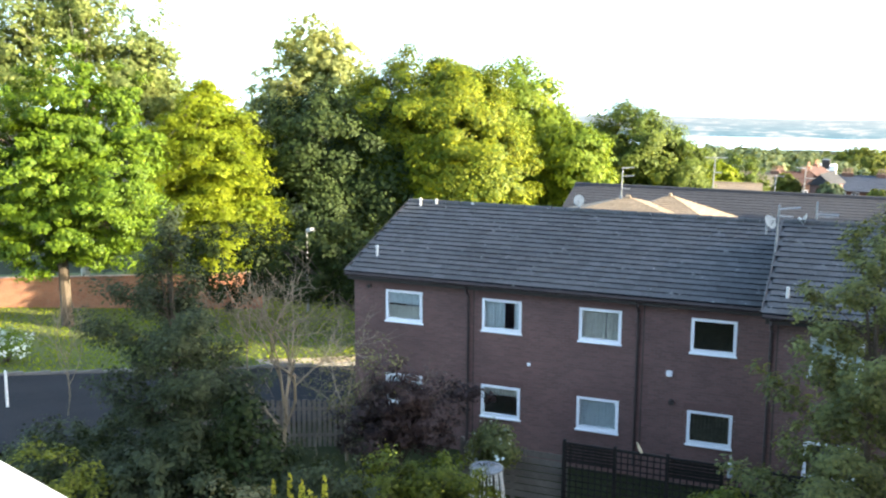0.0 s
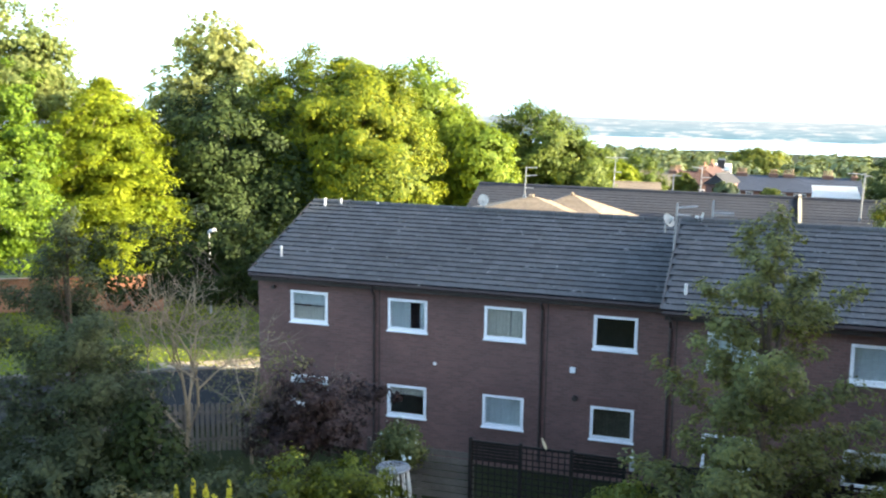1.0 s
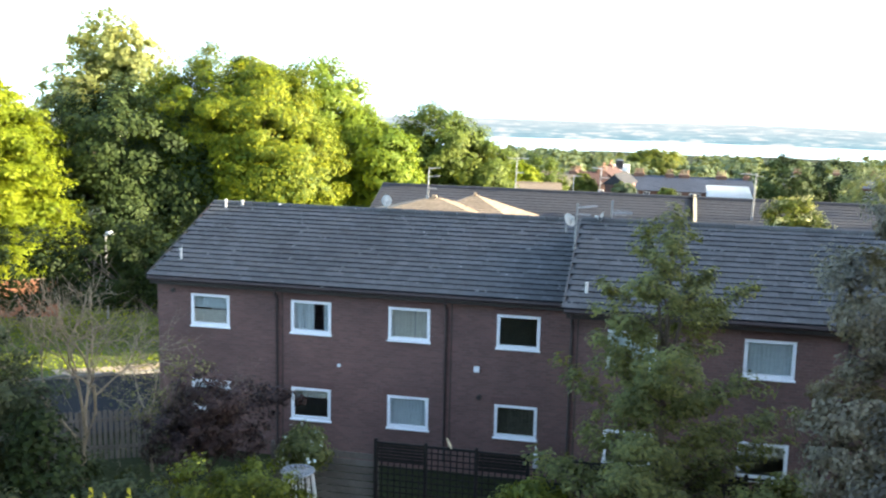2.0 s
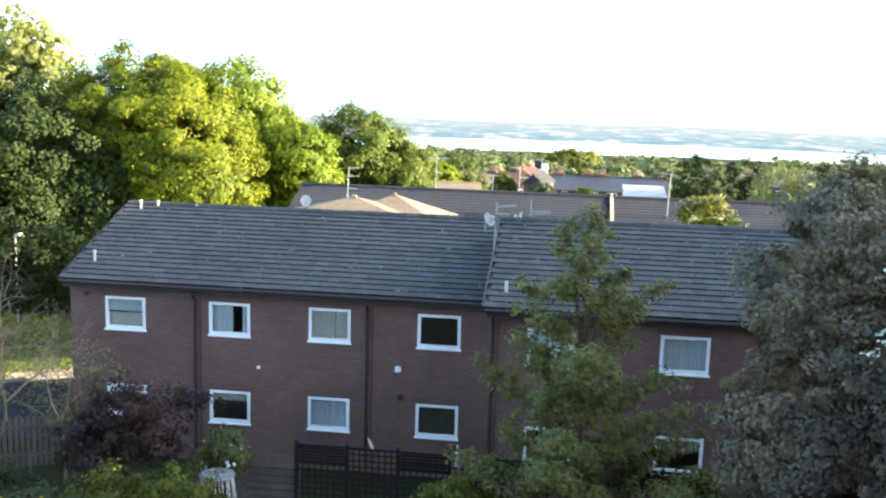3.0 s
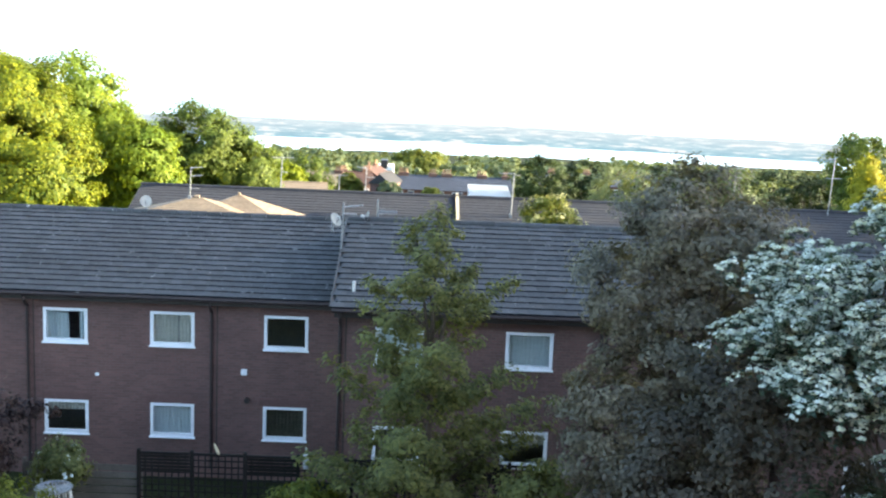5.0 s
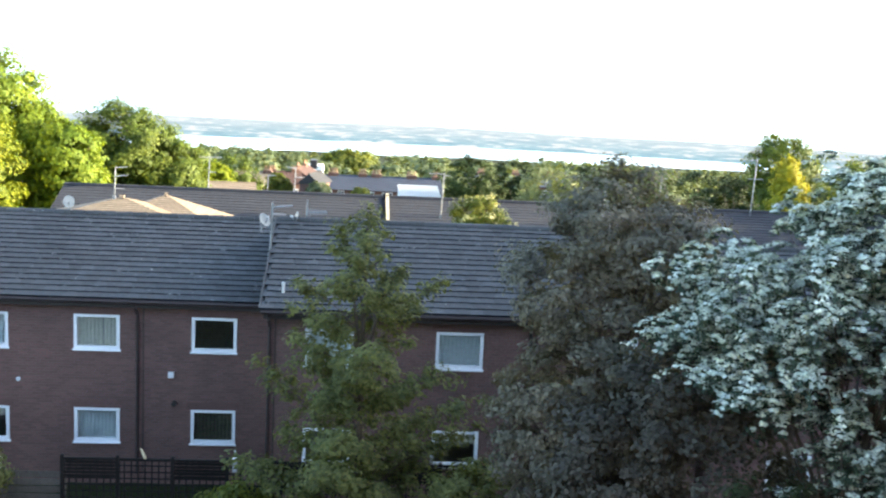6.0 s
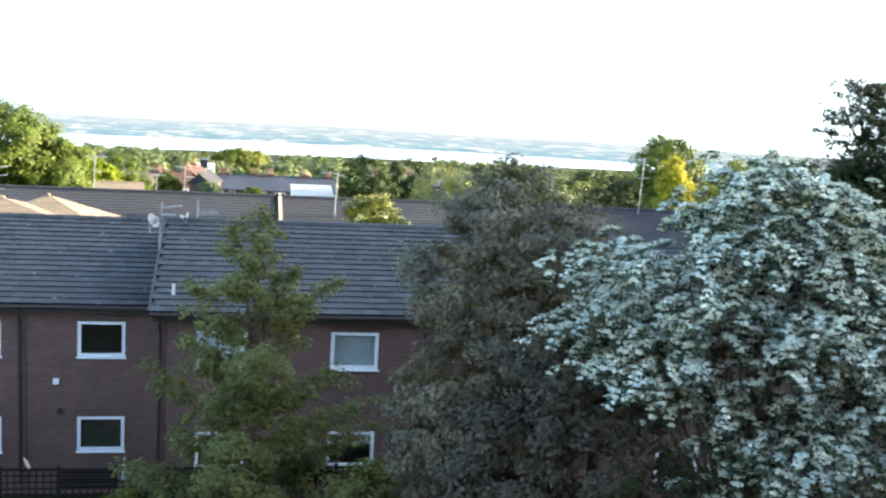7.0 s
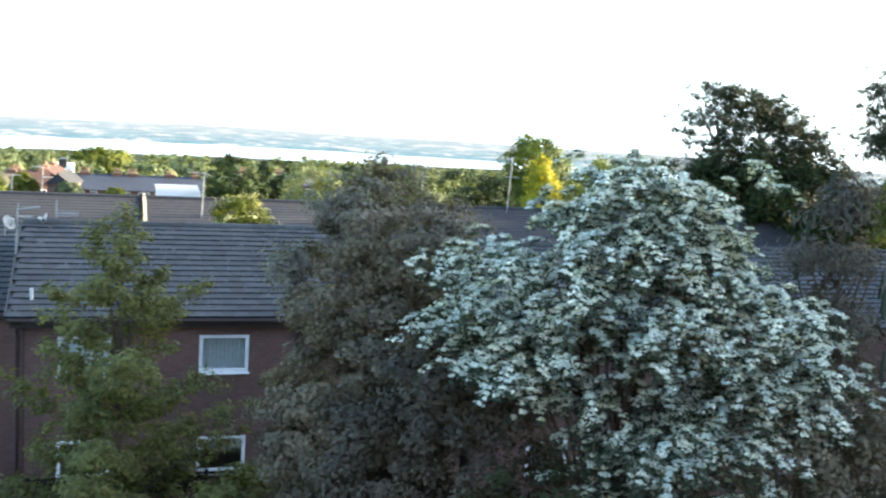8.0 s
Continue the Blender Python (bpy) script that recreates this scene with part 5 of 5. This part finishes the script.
def hawthorn():
    """Arching boughs hung with chains of flat blossom heads over dark leaves."""
    rng = np.random.default_rng(451)
    a = radians(27.8)
    side, away = Vector((math.cos(a), -math.sin(a), 0)), Vector((math.sin(a), math.cos(a), 0))
    lobes = []
    for sx, d, drop, rx, ry, rz in HAW_LOBES:
        c = haw_at + side * sx + away * d
        lobes.append((c.x, c.y, haw_top - drop, rx, ry, rz))
    B, BD = clumps_in(rng, lobes, 235, 0.5, 0.35)
    C = np.repeat(B, 9, 0) + rng.normal(size=(9 * len(B), 3)) * np.array([0.34, 0.34, 0.15])
    D = np.repeat(BD, 9, 0) + 0.4 * rng.normal(size=C.shape)
    keep = C[:, 2] > 0.6
    C, D = C[keep], D[keep]
    top = thing("hawthorn_tree", "spreading hawthorn covered in drooping pale white blossom", "tree")
    targets = [tuple(C[k]) for k in rng.choice(len(C), 34, replace=False)]
    part("trunk", limbs(rng, haw_at, 2.2, targets, 0.13, 3), BARK, top)
    H, HN = drooping(rng, C, D, 0.42, 6)
    P, N, S = leaf_cloud(rng, H + np.array([0, 0, -0.05]), HN, 0.13, 7, 0.075, 0.7, 0.3)
    ob = new("crown", leaves_mesh("crown", P, N, S, rng, LEAF_SILVER, 0.62))
    ob.parent = top
    level = np.clip((H[:, 2] - (haw_top - 6.6)) / 3.2, 0.28, 0.88)
    bloom = rng.random(len(H)) < level
    P, N, S = leaf_cloud(rng, H[bloom], HN[bloom], 0.09, 18, 0.06, 0.42, 0.9)
    ob = new("blossom", leaves_mesh("blossom", P, N, S, rng, PETAL, 0.9))
    ob.parent = top
    tagged(ob, "flat heads of white blossom in hanging chains")


hawthorn()
upright("young_pine", "young pine with pale upright candles", 38.6, 19.5, -2.0, 1.9, LEAF_BROWN, 461, 190, 0.40, 60, 0.15, 0.6, 8, z0=2.2, trunk_r=0.11, limb_count=26, aspect=0.25)
rng = np.random.default_rng(469)
pine_at = polar(38.6, 19.5)
pine_top = bpy.data.objects["young_pine"]
for k in range(14):
    a, h = rng.random() * math.tau, 0.15 + 0.8 * rng.random()
    r = 1.7 * (1 - h) ** 0.75
    x, y, z = pine_at.x + r * math.cos(a), pine_at.y + r * math.sin(a), 4.6 + h * 5.5
    part("candle", tube(bmesh.new(), [(x, y, z), (x + 0.01, y, z + 0.25), (x + 0.02, y, z + 0.5)], [0.045, 0.04, 0.012], 6), LEAF_SILVER, pine_top, "pale upright pine candle")
broad("dark_bush", "dark bush at the foot of the pine", 38.5, 17.5, -13.0, [(0, 0, 1.3, 1.6, 1.2, 1.3), (1.2, 0.5, 2.2, 1.6, 1.3, 1.8), (-1.5, 0, 3.2, 1.5, 1.2, 1.4)], LEAF_BRONZE, 465, 190, 0.36, 60, 0.10, 0.09, low=0.8, category="bush")
broad("purple_bush", "dark purple leaved bush before the brick block", -24.6, 26.0, -15.3, [(0, 0, 1.1, 0.9, 0.9, 1.0), (0.7, 0, 1.7, 1.0, 0.9, 1.1), (-0.7, 0, 2.2, 1.1, 1.0, 1.3), (1.7, 0, 1.1, 0.7, 0.4, 0.25)], LEAF_PURPLE, 471, 210, 0.28, 46, 0.10, 0.07, low=0.8, inner=0.25, category="bush", limb_count=18)
for k, (az, dist, el, w, leaf, lab) in enumerate([(-44.5, 22.5, -18.9, 1.6, LEAF_SHRUB, "rounded grey green hedge bush"), (-41.2, 24.0, -17.5, 1.9, LEAF_FEATHER, "dark low garden bush"), (-37.5, 22.0, -19.2, 1.7, LEAF_FEATHER, "dark low garden bush"),
                                                  (-34.5, 20.0, -21.8, 1.3, LEAF_OLIVE, "feathery grey green bush"), (-30.5, 21.5, -20.2, 1.3, LEAF_FEATHER, "dark low garden bush"), (-25.2, 22.5, -20.9, 1.2, LEAF_SHRUB, "yellow green leafy shrub"), (-22.4, 23.0, -20.6, 1.0, LEAF_SHRUB, "yellow green leafy shrub"),
                                                  (-19.3, 25.2, -19.3, 0.42, LEAF_YOUNG, "rose bush against the wall"), (-6.0, 21.5, -21.6, 0.7, LEAF_SHRUB, "light green shrub before the trellis"), (-2.6, 20.0, -24.0, 1.0, LEAF_YOUNG, "light green shrub before the trellis"),
                                                  (7.3, 20.0, -20.3, 0.8, LEAF_YOUNG, "drooping light green shrub"), (24.5, 16.5, -19.5, 1.8, LEAF_FEATHER, "dark bush under the hawthorn"), (30.5, 16.5, -20.0, 1.8, LEAF_FEATHER, "dark bush under the hawthorn"), (-43.5, 26.0, -17.9, 1.3, LEAF_FEATHER, "dark clipped hedge bush"), (-40.0, 27.0, -17.9, 1.3, LEAF_FEATHER, "dark clipped hedge bush")]):
    broad("garden_bush", lab, az, dist, el, [(0, 0, w * 0.8, w, w * 0.9, w * 0.8), (w * 0.5, -0.2, w * 1.3, w * 0.9, w * 0.8, w * 0.9), (-w * 0.5, 0.1, w * 1.4, w * 0.9, w * 0.8, w)], leaf, 500 + 9 * k, int(90 * w + 40), 0.26, 44, 0.105, 0.05, low=0.4, category="bush", group="garden bushes", limb_count=6,
          extra=("blossom", PETAL_YELLOW, 0.25, 5, 0.07, 0.1, "yellow flower heads") if k == 5 else (("blossom", PETAL, 0.2, 4, 0.10, 0.1, "white rose blooms") if k == 7 else None))
spikes = thing("lupin_clump", "clump of tall yellow green flower spikes", "flowers")
rng = np.random.default_rng(701)
c0 = polar(-30.3, 20.5)
sp_bm = bmesh.new()
PP, NN = [], []
for k in range(16):
    x, y = c0.x + rng.normal() * 0.35, c0.y + rng.normal() * 0.25
    hgt = 2.35 + 0.35 * rng.random()
    tube(sp_bm, [(x, y, 0), (x + 0.04, y, hgt * 0.6), (x + 0.02, y, hgt)], [0.015, 0.012, 0.005], 5)
    zz = hgt - 0.55 * rng.random(60)
    aa = rng.random(60) * math.tau
    rr = 0.02 + 0.10 * (hgt - zz)
    PP.append(np.stack([x + rr * np.cos(aa), y + rr * np.sin(aa), zz], 1)); NN.append(np.stack([np.cos(aa), np.sin(aa), 0.4 + 0 * aa], 1))
part("stem", sp_bm, LEAF_SHRUB, spikes)
PP, NN = np.concatenate(PP), np.concatenate(NN)
ob = new("flower", leaves_mesh("flower", PP, NN, 0.06 + 0.03 * rng.random(len(PP)), rng, PETAL_YELLOW, 0.7))
ob.parent = spikes


def bare(name, label, base, levels, length, radius, material, seed, spread=0.55, rise=0.15):
    """A leafless bush of many forking twigs."""
    rng = np.random.default_rng(seed)
    bush = thing(name, label, "shrub")
    trunk, twigs = bmesh.new(), bmesh.new()

    def grow(p, d, ln, r, level):
        bend = Vector(rng.normal(size=3)) * 0.12
        q = p + (d + bend).normalized() * ln * 0.5
        e = q + (d + 0.5 * Vector(rng.normal(size=3)) * 0.3 + Vector((0, 0, rise))).normalized() * ln * 0.5
        tube(trunk if level < 2 else twigs, [p, q, e], [r, r * 0.82, r * 0.62], 6 if level < 2 else 4)
        if level >= levels:
            return
        for _ in range(3 if level else 4):
            nd = (d + spread * Vector(rng.normal(size=3)) + Vector((0, 0, rise))).normalized()
            grow(q.lerp(e, 0.3 + 0.7 * rng.random()), nd, ln * (0.62 + 0.22 * rng.random()), r * 0.58, level + 1)
    grow(Vector(base), Vector((0.02, 0, 1)), length, radius, 0)
    part("trunk", trunk, material, bush)
    tagged(part("twig", twigs, material, bush), kind="stuff")
    return bush


bare("bare_shrub", "leafless straw coloured shrub with many forking twigs", (-13.6, 22.4, 0.0), 5, 2.3, 0.085, TWIG, 801, 0.66, 0.12)
bare("bare_shrub", "leafless twiggy bush near the gable", (-13.3, 25.2, 0.0), 5, 1.9, 0.05, TWIG, 805, 0.7, 0.12)
bare("bare_sapling", "small leafless pale sapling by the yard", (-23.2, 25.0, 0.0), 4, 1.5, 0.03, TWIG, 809, 0.5, 0.2)
broad("blossom_bush", "white flowering bush at the lawn edge", -45.6, 43.0, -13.1, [(0, 0, 0.7, 1.0, 0.8, 0.7), (-1.0, 0, 1.0, 1.0, 0.8, 0.9)], LEAF_MID, 821, 110, 0.3, 36, 0.12, 0.05, low=-0.6, category="bush", extra=("blossom", PETAL, 0.8, 16, 0.10, 0.05, "white blossom"))
leafy = broad("grey_bush", "hazy grey green twiggy bush near the gable", -26.5, 26.5, -13.4, [(0, 0, 1.2, 1.1, 0.9, 1.1), (-0.8, 0, 2.0, 1.2, 0.9, 1.2)], LEAF_OLIVE, 811, 60, 0.35, 16, 0.08, 0.04, low=1.5, inner=0.15, category="bush", limb_count=24)


# ---- trellis and picket fences ----
def fence_piece(name, parent, x0, x1, y0, y1, z0, z1, material=None):
    """A slat as its own piece, sharing one bevelled mesh."""
    ob = shared(name, SLAT_MESH if material is None else SLAT_GREY, parent, Matrix.Translation(((x0 + x1) / 2, (y0 + y1) / 2, (z0 + z1) / 2)) @ Matrix.Diagonal((x1 - x0, y1 - y0, z1 - z0, 1)))
    return ob


def unit_slat(material):
    bm = boxes((-0.5, 0.5, -0.5, 0.5, -0.5, 0.5), bevel=0.06)
    me = bpy.data.meshes.new("slat")
    bm.to_mesh(me)
    bm.free()
    me.materials.append(material)
    return me


SLAT_MESH, SLAT_GREY = unit_slat(WOOD_DARK), unit_slat(WOOD_GREY)
trellis = thing("trellis_fence", "dark stained wooden trellis fence in panels", "fence")
PANEL, FX, FY, FTOP = 1.28, -6.65, 24.2, 1.88
for k in range(9):
    xa = FX + PANEL * k
    top = FTOP - 0.004 * k
    fence_piece("post", trellis, xa - 0.045, xa + 0.045, FY - 0.045, FY + 0.045, -0.2, top + 0.06)
    if k == 8:
        break
    fence_piece("rail", trellis, xa + 0.046, xa + PANEL - 0.046, FY - 0.03, FY + 0.03, top - 0.06, top)
    fence_piece("rail", trellis, xa + 0.046, xa + PANEL - 0.046, FY - 0.03, FY + 0.03, 0.05, 0.11)
    n = 8
    for j in range(1, n):
        xx = xa + PANEL * j / n
        fence_piece("lath", trellis, xx - 0.016, xx + 0.016, FY - 0.022, FY - 0.004, 0.11, top - 0.06)
    rows_z = [0.25 + 0.16 * j for j in range(10)]
    for zz in rows_z:
        fence_piece("lath", trellis, xa + 0.046, xa + PANEL - 0.046, FY - 0.003, FY + 0.014, zz - 0.016, zz + 0.016)
    if k % 2 == 0:
        for j in range(5):
            zz = top - 0.12 - 0.085 * j
            fence_piece("board", trellis, xa + 0.05, xa + PANEL - 0.05, FY + 0.015, FY + 0.034, zz - 0.034, zz + 0.034)
low_fence = thing("board_fence", "low weathered fence of horizontal boards", "fence")
for k in range(3):
    fence_piece("post", low_fence, -9.5 + 1.4 * k - 0.05, -9.5 + 1.4 * k + 0.05, 24.45, 24.55, -0.2, 1.5, 1)
for j in range(7):
    fence_piece("board", low_fence, -9.5, -6.72, 24.38, 24.40, 0.15 + 0.19 * j, 0.31 + 0.19 * j, 1)
picket = thing("picket_fence", "weathered grey picket fence beside the yard", "fence")
pa, pb = Vector((-19.0, 23.4, 0)), Vector((-13.4, 26.2, 0))
turn_p = math.atan2(pb.y - pa.y, pb.x - pa.x)
for k in range(41):
    x = 0.15 * k
    fence_piece("picket", picket, x - 0.05, x + 0.05, -0.011, 0.011, 0.1, 1.52 + 0.02 * math.sin(k * 2.1), 1)
for zz in (0.4, 1.2):
    fence_piece("rail", picket, -0.1, 6.1, 0.012, 0.05, zz, zz + 0.08, 1)
for x in (0.0, 2.0, 4.0, 6.0):
    fence_piece("post", picket, x - 0.05, x + 0.05, 0.051, 0.15, -0.2, 1.5, 1)
picket.matrix_world = Matrix.Translation(pa) @ Matrix.Rotation(turn_p, 4, "Z")

stand = thing("garden_stand", "round pale metal plant stand with splayed legs", "plant stand")
sc = polar(-19.8, 24.3, -21.5)
bm = bmesh.new()
for k in range(32):
    a0, a1 = k * math.tau / 32, (k + 1) * math.tau / 32
    tube(bm, [(sc.x + 0.39 * math.cos(a0), sc.y + 0.39 * math.sin(a0), sc.z), (sc.x + 0.39 * math.cos(a1), sc.y + 0.39 * math.sin(a1), sc.z)], [0.035, 0.035], 6)
part("rim", bm, METAL, stand)
bm = bmesh.new()
for k in range(16):
    a0 = k * math.tau / 16
    tube(bm, [(sc.x, sc.y, sc.z - 0.05), (sc.x + 0.38 * math.cos(a0), sc.y + 0.38 * math.sin(a0), sc.z + 0.01)], [0.02, 0.03], 5)
part("tray", bm, METAL, stand)
for k in range(14):
    a0 = k * math.tau / 14
    part("leg", tube(bmesh.new(), [(sc.x + 0.36 * math.cos(a0), sc.y + 0.36 * math.sin(a0), sc.z - 0.02), (sc.x + 0.55 * math.cos(a0), sc.y + 0.55 * math.sin(a0), -0.05)], [0.022, 0.026], 6), PALE_METAL, stand)
feeder = thing("bird_feeder", "clear plastic feeder hung at the trellis top", "feeder")
part("tube", tube(bmesh.new(), [(-2.62, 24.12, 1.62), (-2.62, 24.12, 1.95)], [0.06, 0.06], 10), LEAD, feeder)
part("cap", tube(bmesh.new(), [(-2.62, 24.12, 1.95), (-2.62, 24.12, 2.0), (-2.62, 24.12, 2.16)], [0.07, 0.03, 0.008], 10), PALE_METAL, feeder)
part("hook", rod((-2.62, 24.12, 1.9), (-2.62, 24.18, 1.7), 0.01), METAL, feeder)
orn = thing("fence_ornament", "small pale wooden finial on the trellis", "ornament")
part("finial", tube(bmesh.new(), [(-4.72, 24.2, 1.86), (-4.76, 24.2, 1.95), (-4.82, 24.2, 2.08), (-4.85, 24.2, 2.14)], [0.03, 0.045, 0.03, 0.01], 8), CREAM, orn)

# ---- roof tiles, laid last ----
def lay_tiles():
    src = np.array([v.co for v in TILE_MESH.vertices])
    polys = [list(p.vertices) for p in TILE_MESH.polygons]
    rng = np.random.default_rng(9)
    for roof, x0, x1, eave, ridge, singles in TILES_LATER:
        slope = ridge - eave
        ln = slope.length
        yv = slope.normalized()
        xv = Vector((1, 0, 0)) if yv.y > 0 else Vector((-1, 0, 0))
        zv = xv.cross(yv)
        courses = 17
        n = round((x1 - x0) / 0.325)
        turn = Matrix((xv, yv, zv)).transposed().to_4x4()
        verts, faces = [], []
        for c in range(courses):
            for k in range(n):
                off = 0.5 if c % 2 else 0.0
                x = x0 + (x1 - x0) * min((k + 0.5 + 0.5 * off) / n, 1 - 0.3 / n)
                o = eave + yv * (ln * c / courses - 0.03) + zv * (0.004 + 0.006 * rng.random())
                m = Matrix.Translation((x, o.y, o.z)) @ turn @ Matrix.Rotation(rng.normal() * 0.008, 4, "Z") @ Matrix.Diagonal(((x1 - x0) / n / 0.325, ln / courses / 0.30, 1, 1))
                if c < singles:
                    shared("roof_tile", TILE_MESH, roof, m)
                else:
                    b = len(verts)
                    mm = np.array(m)
                    verts.extend((src @ mm[:3, :3].T + mm[:3, 3]).tolist())
                    faces.extend([[i + b for i in p] for p in polys])
        me = bpy.data.meshes.new("upper_tiles")
        me.from_pydata(verts, [], faces)
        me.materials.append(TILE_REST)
        me.materials.append(TILE_EDGE_SHADE)
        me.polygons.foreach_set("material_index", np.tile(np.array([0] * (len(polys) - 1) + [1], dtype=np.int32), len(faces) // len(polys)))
        ob = new("upper_tiles", me)
        ob.parent = roof
        tagged(ob, kind="stuff")


lay_tiles()
